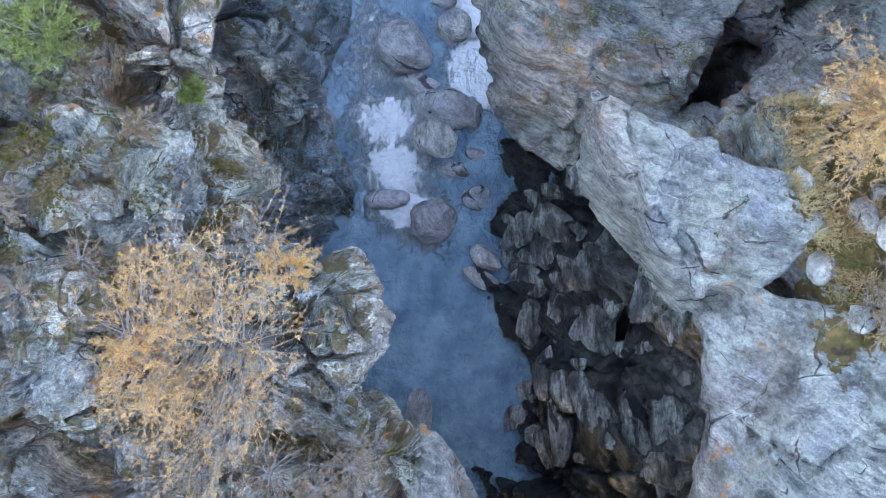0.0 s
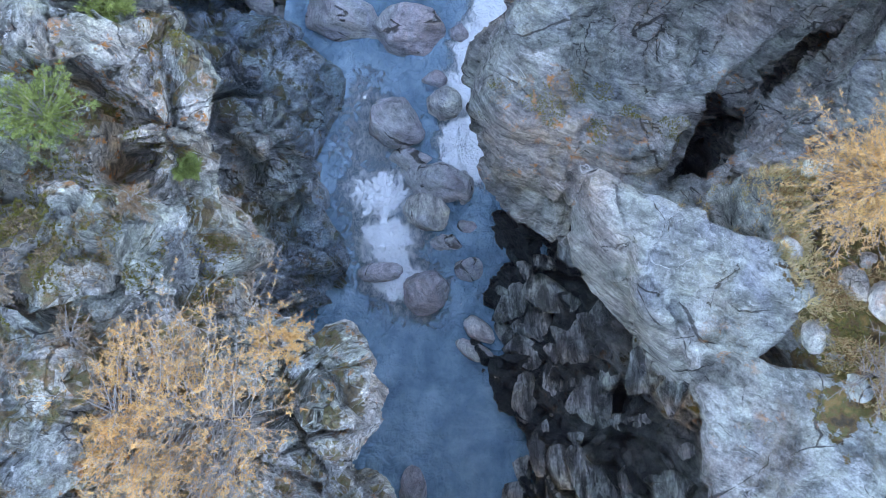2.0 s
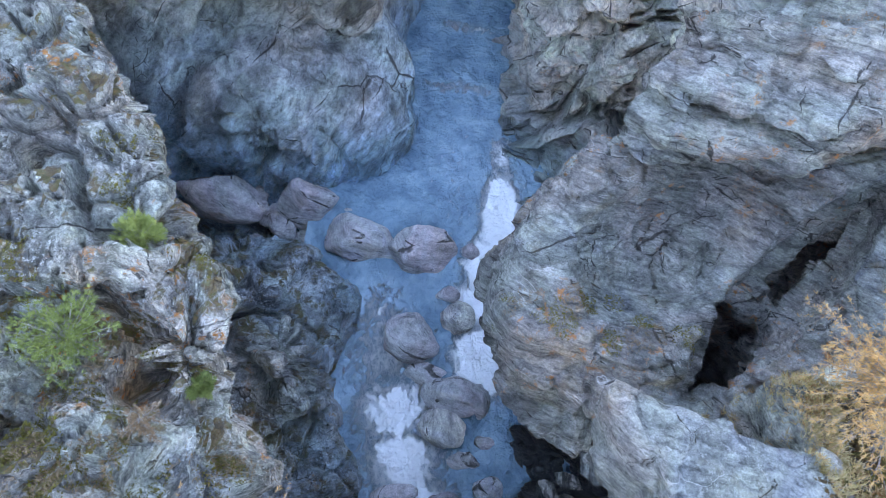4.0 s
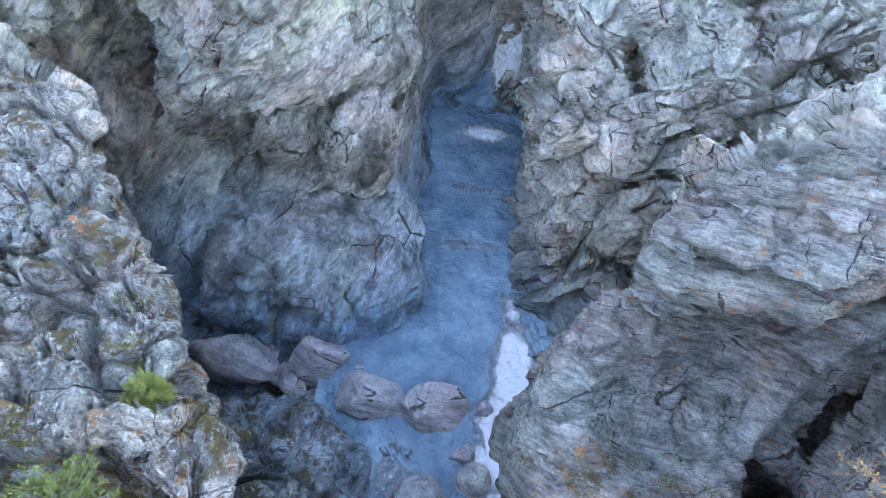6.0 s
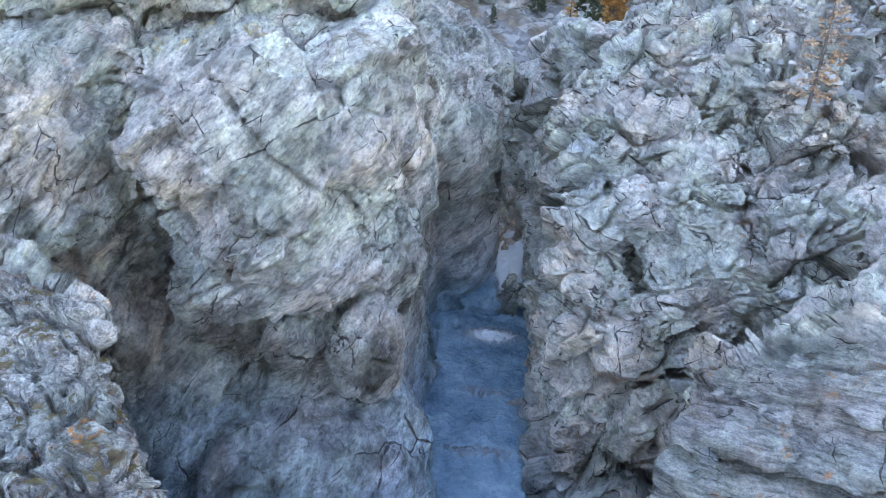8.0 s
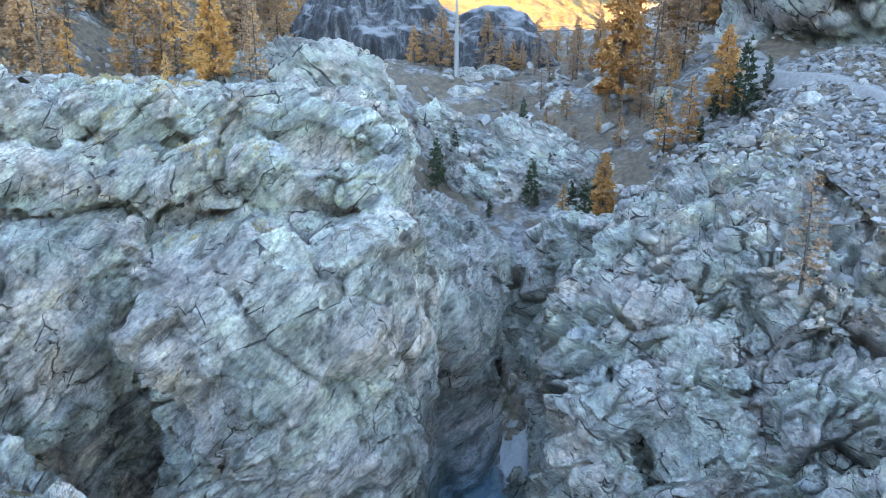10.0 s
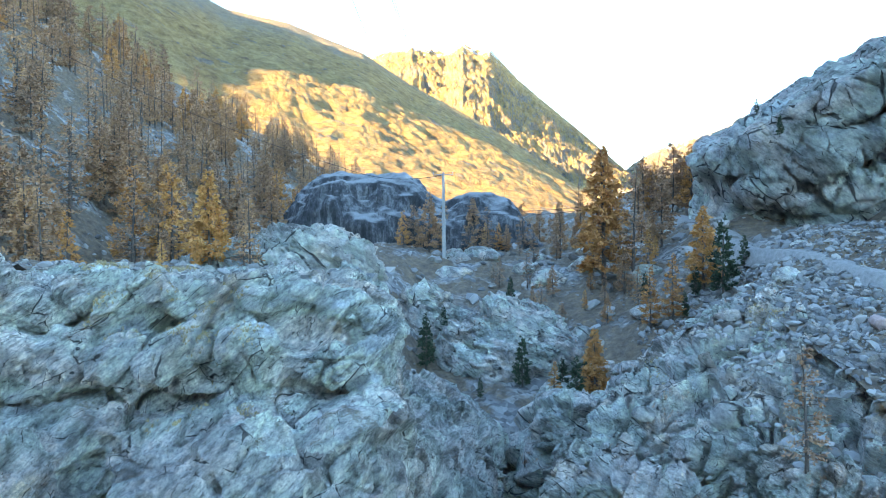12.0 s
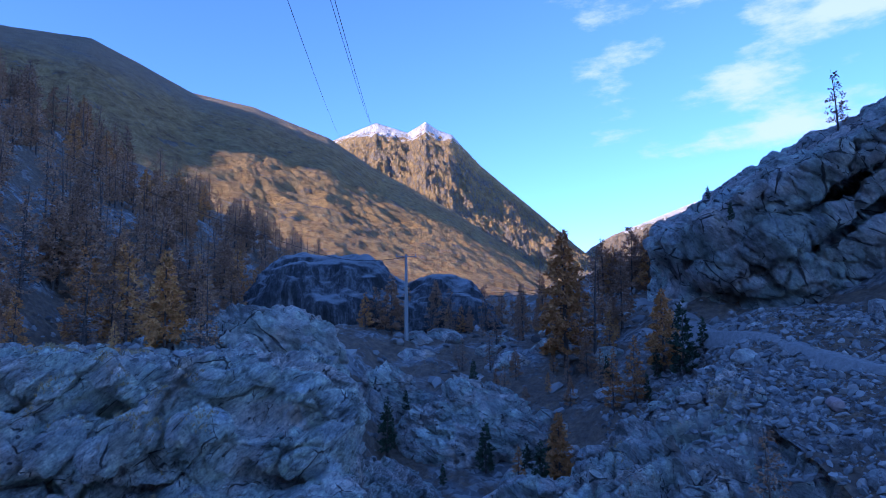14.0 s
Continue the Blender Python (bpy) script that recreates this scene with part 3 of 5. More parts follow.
def weather(v, q, big=0.35, block=0.45, small=0.12, tilt=(0.5, 0.2, 0.8), size=1.0):
    """Turn a smooth solid into jointed, bedded rock with leaning facets. The strengths may be arrays."""
    n = normals(v, q)
    p = v / size
    w = p + 0.30 * np.stack([fbm(p * 0.5, 3, s) for s in (11, 12, 13)], 1)
    bed = np.array(tilt, float)
    bed = bed / np.linalg.norm(bed, axis=-1, keepdims=True)
    s = w + bed * (w * bed).sum(1)[:, None] * 0.8
    d = big * fbm(p * 0.28, 3, 1)
    opened = np.clip(fbm(p * 0.35, 2, 77) * 1.4 + 0.55, 0.0, 1.5)  # joints gape in places and close in others
    for scale, share, seed, depth in ((0.22, 1.2, 5, 0.9), (0.55, 0.62, 9, 1.05), (1.5, 0.17, 15, 0.8)):
        lean, gap, tag = worley(s * scale, seed)
        d = d + block * share * (0.6 * (tag - 0.5) + 2.3 * lean - depth * opened * np.exp(-(gap / 0.055) ** 2))
    ribs = value_noise(np.stack([(w * bed).sum(1) * 2.6, (w * cross_of(bed)).sum(1) * 0.55, (w * side_of(bed)).sum(1) * 0.4], 1), 21)
    d = d + small * 1.6 * (0.35 - np.abs(ribs)) + small * fbm(p * 3.1, 3, 31)
    return v + n * (d * size)[:, None]


# ---- the gorge ----
# ---- open ground: its height ----
def ground_height(x, y):
    left_bank = np.interp(y, [-60, -5, 13, 18, 24.5, 26.5, 28.3, 29.6, 31.5, 34, 60, 90], [16, 13.5, 17, 17.5, 18.8, 19.6, 21.6, 22.3, 24.0, 24.2, 23.2, 24.2])
    right_bank = np.interp(y, [-60, -5, 5, 15, 25, 32, 40, 55, 75, 110, 400], [14, 13, 13, 13, 13.5, 15.5, 18, 21.5, 22.8, 24.5, 32]) + 0.22 * np.clip(x - 8, 0, 20)
    middle = np.interp(y, [30, 48, 53, 58, 64, 72, 80, 90, 140, 400], [5, 11.5, 13, 15, 17.3, 19.5, 21.2, 22.8, 25, 32])
    w = np.clip((x + np.interp(y, [31, 36, 46, 60, 80], [5, 6.5, 9.5, 11.5, 12.5])) / 6, 0, 1)
    w2 = np.clip((x - np.interp(y, [40, 47, 54], [1.6, 1.9, 9])) / np.interp(y, [33, 40, 47, 54], [1.6, 8, 13.5, 15]), 0, 1) ** np.interp(y, [40, 54], [0.8, 1.0])
    h = left_bank * (1 - w) + w * (middle * (1 - w2) + right_bank * w2)
    u = -x - np.maximum(38 - 0.09 * (y - 60), 8)
    rise = np.minimum(0.80 * np.maximum(u, 0), np.interp(y, [0, 130, 280, 500], [54, 52, 20, 16]) + 0.02 * np.maximum(u, 0))
    h = h + rise * np.clip((y - 30) / 40, 0, 1)
    v = x - np.interp(y, [0, 60, 110, 160, 400], [30, 34, 40, 42, 60])
    h = h + np.minimum(0.45 * np.maximum(v, 0), 26) * np.clip((y - 20) / 40, 0, 1)
    return h


g = Solid((-28, -9, -2.0), (20, 48, 27.4), 0.2)
X, Y, Z = g.x, g.y, g.z


def along(xs, ys):
    return lambda t: np.interp(t, xs, ys)


# river bed
g.join(Z - along([-9, 31, 34.6, 36.5, 48], [-0.8, 0.2, 3.0, 7.5, 10.5])(Y) + 0 * X, 0.5)

# left bank: terrace under the larch, cliff, outcrop, with undercut faces
g.join(g.prism([(-30, -20), (4.2, -20), (3.2, -6), (2.3, -3.7), (1.5, -2.8), (0.4, -2.2), (-0.4, -1.7), (-0.1, -0.7), (-0.4, 0.6), (-0.8, 1.2), (-1.6, 1.6), (-3.4, 1.9), (-4.0, 3.6), (-4.7, 5.6), (-5.6, 7.6), (-7.2, 10.0), (-9.2, 12.6), (-12, 14.2), (-30, 15)],
               (11.2, -0.10, 0.10), None, 0.8, -0.25))
g.join(g.prism([(-30, 2.0), (-7.5, 3.2), (-5.6, 6.4), (-6.2, 8.2), (-7.8, 11.4), (-8.9, 12.7), (-10.0, 14.5), (-11.2, 15.3), (-13.4, 16.4), (-16, 17.6), (-30, 20)], (12.7, -0.09, 0.05), None, 0.7, -0.2), 0.5)
g.join(g.prism([(-30, -20), (-9.5, -20), (-8.0, -4), (-8.5, 3), (-30, 5)], (12.0, -0.28, 0.1), None, 1.2, 0.1), 0.8)
# rounded nose of the terrace, and rock ribs across it
g.join(g.ball((-6.6, -1.2, 11.6), (1.1, 2.0, 0.9), 30), 0.15)
g.join(g.ball((-5.6, 1.6, 11.8), (2.4, 0.9, 0.9), -25), 0.15)
g.join(g.ball((-4.9, 4.7, 12.3), (1.0, 1.5, 1.0), 20), 0.15)
g.join(g.ball((0.6, -3.4, 10.6), (1.7, 1.0, 0.8), -40), 0.15)
g.cut(g.ball((-7.6, 3.0, 12.9), (1.9, 0.5, 0.8), 50), 0.3)
g.cut(g.ball((-3.9, 2.3, 11.9), (1.6, 0.45, 0.9), -20), 0.3)
g.cut(g.ball((-6.0, 0.3, 12.2), (1.5, 0.35, 0.8), 25), 0.3)
# low washed rocks beside the water
g.join(g.prism([(-2.5, 3.0), (-2.4, 5.5), (-3.0, 7.6), (-3.2, 9.6), (-4.2, 10.6), (-9, 11), (-9, 2), (-4, 2)], (0.4, -0.60, 0.0), None, 1.0, 0.1))
g.join(g.ball((-4.7, 7.4, 2.6), (1.1, 1.7, 3.0), 20), 0.25)
g.join(g.ball((-3.6, 6.6, 1.2), (0.9, 1.3, 2.0), 10), 0.15)
g.join(g.ball((-3.5, 4.6, 0.5), (1.7, 1.5, 1.7), -20), 0.2)
g.join(g.ball((-6.3, 11.3, 0.6), (3.6, 2.2, 2.6), -15), 0.3)

# far left wall, with its bulges, ledges and the slab on top
face = along([0, 4, 6, 9, 11, 14, 17, 19.2, 19.8, 21.6, 22.1, 24, 24.6], [18.4, 19.4, 21.2, 22.0, 22.4, 22.8, 23.6, 24.8, 27.0, 28.0, 29.6, 30.6, 32])(Z)
side = along([0, 4, 7, 9, 12, 15, 18, 20, 22, 23.5, 24.6, 26], [-2.3, -2.5, -3.3, -3.4, -2.7, -2.8, -3.3, -4.0, -3.8, -4.3, -5.4, -6.8])(Z) + 0.35 * np.sin(0.9 * Y + 0.5 * Z)
side = side + np.clip(0.3 * (Y - 33), 0, 3) * np.clip((17 - Z) / 3, 0, 1) - np.clip(0.20 * (Y - 30), 0, 4) * np.clip((Z - 15) / 4, 0, 1)
g.join(smax(smax(X - side, face + 0.10 * (X + 8) - Y, 1.0), (Z - ground_height(X - 6, Y)) * 0.9, 1.0), 0.4)
g.join(g.ball((-8.2, 23.6, 14.4), (4.6, 4.4, 4.9), 8, 12), 0.2)
g.join(g.ball((-5.2, 24.0, 15.2), (2.6, 3.4, 4.2), 0, -10), 0.12)
g.join(g.ball((-7.4, 21.8, 11.9), (3.7, 2.6, 1.9), 0, 10), 0.15)
g.join(g.ball((-10.4, 22.6, 15.6), (1.9, 3.4, 2.8), 0, 35), 0.1)
g.join(g.ball((-4.4, 21.6, 8.0), (1.5, 2.0, 2.2), 0), 0.15)
g.join(g.ball((-9.4, 22.0, 8.2), (3.0, 1.4, 1.4), 0, -10), 0.2)
g.join(g.ball((-17.8, 23.4, 14.6), (3.9, 4.4, 5.2), 10), 0.2)
g.join(g.ball((-16.2, 22.0, 8.6), (2.9, 2.6, 3.0), 10), 0.2)
g.join(g.ball((-6.8, 19.2, 1.2), (5.4, 2.9, 4.6), 0, -3), 0.25)
g.join(g.ball((-12.8, 19.8, 1.6), (2.6, 2.4, 4.0)), 0.25)
# curved chimney
for cz, cx in ((18.4, -14.4), (16.4, -13.6), (14.2, -13.0), (12.0, -12.9), (9.6, -13.2)):
    g.cut(g.ball((cx, 20.6, cz), (0.8, 4.6, 2.0)), 0.2)
# slanting step across the great bulge
g.cut(np.maximum(np.abs((Z - 17.2) + 0.9 * (X + 7.4)) * 0.75 - 0.16, np.maximum(np.abs(X + 7.0) - 2.4, Y - 21.6)), 0.25)
# undercut seams below the two upper tiers, and rounded blocks between them
g.cut(np.maximum(np.abs(Z - 20.0 - 0.02 * X + 0.25 * np.sin(X * 0.9)) - 0.22, Y - 28.4), 0.25)
g.cut(np.maximum(np.abs(Z - 22.6 - 0.015 * X - 0.2 * np.sin(X * 0.7 + 1)) - 0.2, Y - 30.8), 0.25)
for bx, bz, br, bh in ((-20.5, 20.9, 1.9, 1.2), (-17.3, 21.0, 1.2, 1.1), (-15.1, 21.1, 1.3, 1.15), (-12.4, 21.1, 1.7, 1.05), (-9.2, 21.2, 1.8, 1.1), (-6.2, 21.0, 1.6, 1.2)):
    g.join(g.ball((bx, 27.9, bz), (br, 1.5, bh), 0, 10), 0.12)
for bx, bz in ((-21, 23.6), (-17, 23.5), (-13.2, 23.4), (-9.6, 23.3), (-6.6, 23.0)):
    g.join(g.ball((bx, 30.2, bz), (2.7, 1.5, 1.0), 0, -24), 0.12)
# pillar and the rock behind it
g.join(g.ball((-1.8, 36.2, 4.6), (2.7, 3.0, 6.4)), 0.4)
g.join(g.ball((-2.2, 36.4, 11.2), (2.4, 2.8, 2.9), 0, -8), 0.2)
g.join(g.ball((-4.6, 33.6, 8.6), (1.6, 2.4, 7.0)), 0.3)
g.join(g.prism([(-17, 37), (-1.4, 37.5), (0.5, 40), (0.6, 60), (-17, 60)], (20.0, 0, -0.13), None, 1.2, 0.12), 1.0)
g.cut(g.ball((0.5, 33.4, 2.0), (1.7, 2.4, 0.9)), 0.3)
g.join(g.ball((1.9, 33.6, 2.0), (0.9, 0.8, 2.2)), 0.3)

# far right wall and slope
face = along([0, 3, 6, 9, 11, 13, 15, 18, 22], [18.8, 19.8, 21.0, 22.8, 24.3, 27.2, 31.5, 38, 50])(Z)
edge = along([0, 5, 10, 14, 20], [2.9, 2.9, 2.6, 2.9, 4.4])(Z) - 0.10 * np.maximum(Y - 31, 0)
g.join(smax(smax(edge - X, (face - 0.22 * (X - 6) - Y) * 0.7, 1.2), (Z - ground_height(X, Y)) * 0.85, 0.8), 0.4)
# great jointed blocks on the right wall
for bx, by, bz, br, bh, bt in ((4.6, 23.0, 7.2, 1.9, 3.6, 6), (7.4, 24.2, 8.6, 2.6, 2.7, -10), (5.0, 26.2, 11.6, 2.2, 2.3, 12), (9.0, 27.4, 12.0, 2.6, 2.0, -14), (12.6, 25.6, 10.6, 2.4, 2.6, -8), (6.6, 30.6, 13.8, 2.4, 1.8, 14), (11.4, 32.4, 15.0, 2.8, 1.8, -12), (15.6, 30.0, 14.2, 2.6, 2.2, -10), (4.9, 35.5, 13.2, 2.0, 1.8, 18), (8.2, 37.6, 15.6, 2.6, 1.7, 10), (5.0, 40.4, 14.4, 2.2, 1.9, 20)):
    g.join(g.ball((bx, by, bz), (br, 1.9, bh), 0, bt), 0.15)
for cx, cs, y0 in ((9.9, 0.30, 21.5), (6.4, -0.25, 22.0)):
    g.cut(np.maximum(np.abs(X - cx - cs * (Z - 9) - 0.3 * np.sin(Z * 0.8)) - 0.13, np.maximum(Y - y0 - 1.15 * np.maximum(Z - 6, 0) - 1.2, 4.0 - Z)), 0.2)

# low dark rocks under the right bank
foot = along([-9, -4, -1.3, 3, 6, 8, 13], [4.3, 4.5, 5.0, 3.8, 3.3, 3.0, 2.6])(Y)
g.join((Z - 0.75 * np.clip(X - foot, -2, 7)) * 0.75, 0.6)
# right bank: overhanging ledges in layers, with a scoop and a deep cleft behind
g.join(g.prism([(2.4, 8.4), (2.7, 6.9), (4.2, 5.9), (8, 5.3), (30, 5), (30, 15), (4.5, 13.8), (2.7, 11.2)], (7.3, 0.08, 0.0), (5.0, 0.1, 0), 0.7), 0.15)
g.join(g.prism([(2.6, 8.6), (3.2, 7.4), (5.4, 6.7), (9, 6.6), (30, 7), (30, 15), (5, 13.8), (2.4, 11.0)], (8.1, 0.07, 0.0), (7.0, 0.06, 0), 0.35), 0.08)
g.join(g.prism([(2.4, 9.0), (4.2, 8.1), (7.4, 7.7), (30, 8), (30, 15), (5, 13.8), (2.6, 11.0)], (8.7, 0.05, 0.02), (7.6, 0, 0), 0.35), 0.08)
g.join(g.prism([(1.9, 8.5), (2.4, 7.5), (3.2, 7.2), (4.2, 9.0), (5.6, 11.6), (6.0, 14), (4.6, 13.9), (3.1, 12.2), (2.2, 10.6)], (6.9, 0.22, 0.12), (4.6, 0.1, 0), 0.35), 0.1)
g.join(g.prism([(4.7, 13.0), (5.6, 12.0), (9.4, 11.4), (12, 13.2), (30, 19), (30, 25), (15.4, 23.4), (12.6, 20.6), (8.2, 17.4), (6.0, 14.6)], (11.6, 0.10, 0.04), (9.9, 0.04, 0.0), 0.5), 0.1)
g.join(g.prism([(5.0, 13.4), (6.2, 12.5), (9.2, 12.1), (12, 13.9), (30, 19.6), (30, 25), (16.0, 23.4), (13.4, 20.6), (8.8, 17.2), (6.6, 15.0)], (12.0, 0.10, 0.05), (11, 0.04, 0.0), 0.5), 0.1)
for zc, back in ((10.9, 12.9), (12.35, 13.8), (13.2, 14.2)):
    g.cut(np.maximum(np.maximum(np.abs(Z - zc - 0.05 * X + 0.3 - 0.12 * np.sin(X * 1.1)) - 0.18, Y - back + 0.12 * (X - 5)), np.maximum(4.4 - X, 9.4 - Y)), 0.12)
g.cut(g.ball((7.0, 10.2, 9.3), (3.6, 2.3, 2.3), 30), 0.3)
g.cut(g.ball((10.5, 9.9, 7.6), (5.0, 1.15, 4.8), 47), 0.15)
g.cut(np.maximum(np.maximum(np.abs(Z - 9.5 - 0.05 * X) - 0.42, Y - 13.4), np.maximum(5.4 - X, X - 14)), 0.2)
# pale pointed block, slab, turf slope
block = g.prism([(3.8, 3.0), (5.0, 1.85), (6.3, 0.7), (6.9, 1.0), (8.2, 1.7), (8.6, 2.4), (8.9, 3.4), (6.4, 4.2), (4.1, 4.8), (3.65, 4.7)], (13.9, -0.19, 0.0), (10.5, 0.0, 0.0), 0.25, -0.1)
g.join(smax(block, (Z + 2.9 - 2.35 * X - 1.62 * Y) / 3.02, 0.2), 0.08)
g.join(g.prism([(6.0, 1.1), (6.35, 0.2), (6.5, -1), (6.45, -3.2), (6.1, -20), (30, -20), (30, 1), (8.6, 1.2), (7.2, 1.5)], (11.9, 0.06, 0.0), (9.0, 0.0, 0.0), 0.35, -0.6), 0.1)
g.cut(g.ball((6.75, 1.0, 12.4), (0.5, 0.35, 0.7), 20), 0.15)
g.join(g.prism([(8.4, 2.4), (9.2, 0.6), (30, -3), (30, 8), (11, 6.6), (7.8, 5.6)], (9.0, 0.36, 0.0), (3, 0, 0), 0.8), 0.3)

verts, quads = surface_net(g.f, g.low, g.h)
verts = relax(verts, quads, 2)
verts, quads = split_quads(verts, quads[(verts[quads, 2].max(1) > -0.3)])
# broken rock near the bridge and on the right wall, water-worn rock on the left wall and the right bank
vx, vy, vz = verts.T
far_l = np.clip((vy - 15) / 2, 0, 1) * (vx < 0.8)
far_r = np.clip((vy - 15) / 2, 0, 1) * (vx >= 0.8)
smooth_r = (vx > 1) * np.clip((16 - vy) / 2, 0, 1) * np.clip((vz - 5) / 3, 0, 1)
low_l = (vx < -1.2) * np.clip((5.0 - vz) / 2, 0, 1) * np.clip((vy - 1) / 2, 0, 1) * np.clip((14 - vy) / 2, 0, 1)
crest = far_l * np.clip((vz - 14) / 5, 0, 1)
foot_l = far_l * np.clip((6.6 - vz) / 1.2, 0, 1)
bed = np.tile([0.35, 0.6, 0.5], (len(verts), 1)) * (1 - far_l - far_r)[:, None] + far_l[:, None] * (-0.62, -0.15, 0.75) + far_r[:, None] * (-0.55, 0.35, 0.7) + smooth_r[:, None] * (-0.1, -0.7, 0.6)
outcrop = (vx < -4) * np.clip((vy - 6) / 2, 0, 1) * np.clip((vz - 8) / 2, 0, 1) * np.clip((17 - vy) / 2, 0, 1)
verts = weather(verts, quads, 0.25 + 0.25 * far_l - 0.12 * smooth_r, 0.85 - 0.45 * far_l - 0.05 * far_r - 0.62 * smooth_r - 0.45 * low_l - 0.24 * foot_l + 0.02 * crest - 0.40 * outcrop * (1 - far_l), 0.10 - 0.03 * far_l - 0.05 * smooth_r - 0.04 * low_l, bed)
mid = verts[quads].mean(1)
left = mid[:, 0] < 0.8
near = mid[:, 1] < 15.5
crown = (mid[:, 2] + 0.5 * np.sin(mid[:, 0] * 0.8) > 19.4) & (mid[:, 0] < -2.5)
del g
for name, pick, mat, label in (
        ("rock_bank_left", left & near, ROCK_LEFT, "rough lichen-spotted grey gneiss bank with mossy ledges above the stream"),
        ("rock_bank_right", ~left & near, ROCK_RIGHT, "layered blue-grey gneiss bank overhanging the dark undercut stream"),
        ("slab_left", left & ~near & crown, ROCK_SLAB, "pale weathered slab in mossy tiers on top of the gorge wall"),
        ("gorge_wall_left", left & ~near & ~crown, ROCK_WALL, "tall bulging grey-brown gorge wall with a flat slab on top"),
        ("gorge_wall_right", ~left & ~near, ROCK_PALE, "pale fractured gorge wall rising to a scree slope")):
    tagged(new(name, mesh_of(name, verts, quads[pick], mat, name == "rock_bank_right")), label, "rock wall", "", "structure")

# ---- water ----
wy = np.arange(-9, 36.5, 0.10)
wx = np.linspace(-1, 1, 90)
level = np.interp(wy, [-9, 3.0, 4.5, 6, 8, 10, 11.5, 13, 14.5, 30, 31, 33.6, 34.6, 35.2, 36, 46], [0, 0, 0.1, 0.45, 0.6, 0.8, 0.9, 1.25, 1.3, 1.45, 1.6, 1.7, 3.2, 5.2, 6.2, 8.4])
foam = np.interp(wy, [-9, 2.8, 3.6, 5, 7, 9, 10.5, 12, 13.5, 15, 17, 21, 22, 23, 29.5, 30.5, 31.5, 33, 46], [0, 0, .34, .42, .34, .30, .38, .40, .42, .36, .22, .10, .22, .10, .10, .3, .1, .6, .6])
gx = np.tile(wx, (len(wy), 1)) * 6.5 + 1.0
gy = np.tile(wy[:, None], (1, len(wx)))
p = np.stack([gx, gy, 0 * gx], 2).reshape(-1, 3)
rough = np.tile(foam[:, None], (1, len(wx))).ravel()
p[:, 2] = np.tile(level[:, None], (1, len(wx))).ravel() + (0.02 + 0.35 * rough) * fbm(p * (1.3, 0.9, 1), 4, 40)
ids = np.arange(len(p)).reshape(gx.shape)
wq = np.stack([ids[:-1, :-1], ids[:-1, 1:], ids[1:, 1:], ids[1:, :-1]], -1).reshape(-1, 4)
stream = tagged(new("water", mesh_of("water", p, wq, WATER)), "milky blue-grey glacial stream with white cascades", "water", "", "structure")
# white water: place, spread across and along, strength
rough = 0 * rough
for fx, fy, sx, sy, k in ((0.1, 4.0, 1.7, 1.0, 0.82), (-0.5, 5.4, 1.6, 1.4, 0.78), (-0.9, 7.2, 1.9, 1.6, 0.68), (-1.4, 9.2, 2.0, 1.8, 0.50), (-2.0, 10.8, 1.5, 1.6, 0.42), (2.3, 9.4, 1.2, 1.4, 1.3), (1.8, 11.6, 1.1, 1.0, 1.0), (2.1, 13.2, 1.0, 1.4, 1.1),
                          (2.5, 15.6, 0.9, 2.6, 1.0), (2.4, 18.6, 0.7, 2.0, 0.5), (0.6, 2.9, 2.2, 0.9, 0.4), (0.4, 22.6, 2.4, 0.5, 0.42), (0.2, 26.5, 1.6, 0.5, 0.42), (0.6, 31.0, 1.6, 0.7, 0.75), (1.6, 35.2, 0.9, 1.2, 1.3), (0.5, 18.0, 2.4, 9.0, 0.18), (0.0, -1.0, 3.0, 4.0, 0.12)):
    rough = np.maximum(rough, k * np.exp(-((gx.ravel() - fx) / sx) ** 2 - ((gy.ravel() - fy) / sy) ** 2))
stream.data.attributes.new("foam", "FLOAT", "POINT").data.foreach_set("value", rough.astype(np.float32))


# ---- open ground round the gorge, to the horizon ----
def spread(near, far, step, grow):
    out = [near]
    while out[-1] < far:
        out.append(out[-1] + step)
        step *= grow
    return np.array(out)


ys = np.concatenate([-spread(9, 4500, 2, 1.25)[::-1], np.arange(-8, 47, 1.0), spread(47, 130, 0.5, 1.004), spread(131, 4800, 1.2, 1.08)])
xs = np.concatenate([-spread(48, 4500, 1.0, 1.10)[::-1], np.arange(-47.4, 47.5, 0.6), spread(48, 4500, 1.0, 1.10)])
gx, gy = np.meshgrid(xs, ys)
p = np.stack([gx.ravel(), gy.ravel(), ground_height(gx, gy).ravel()], 1)
far = np.clip(np.hypot(p[:, 0], p[:, 1]) / 60, 0.5, 4)
p[:, 2] += 0.9 * far * fbm(p * (0.08, 0.08, 0), 4, 50) + 0.5 * np.abs(fbm(p * (0.45, 0.45, 0), 4, 60))
ids = np.arange(len(p)).reshape(gx.shape)
gq = np.stack([ids[:-1, :-1], ids[:-1, 1:], ids[1:, 1:], ids[1:, :-1]], -1).reshape(-1, 4)
c = p[gq].mean(1)
gq = gq[~((c[:, 0] > -25) & (c[:, 0] < 18.5) & (c[:, 1] > -8) & (c[:, 1] < 45.5))]
tagged(new("ground", mesh_of("ground", p, gq, GROUND)), "stony alpine valley floor with scree, rock and dry turf", "ground", "", "structure")

# ---- plan helpers ----
from mathutils.bvhtree import BVHTree

TREE_ALL = BVHTree.FromPolygons(np.concatenate([verts, p]).tolist(), np.concatenate([quads, gq + len(verts)]).tolist())


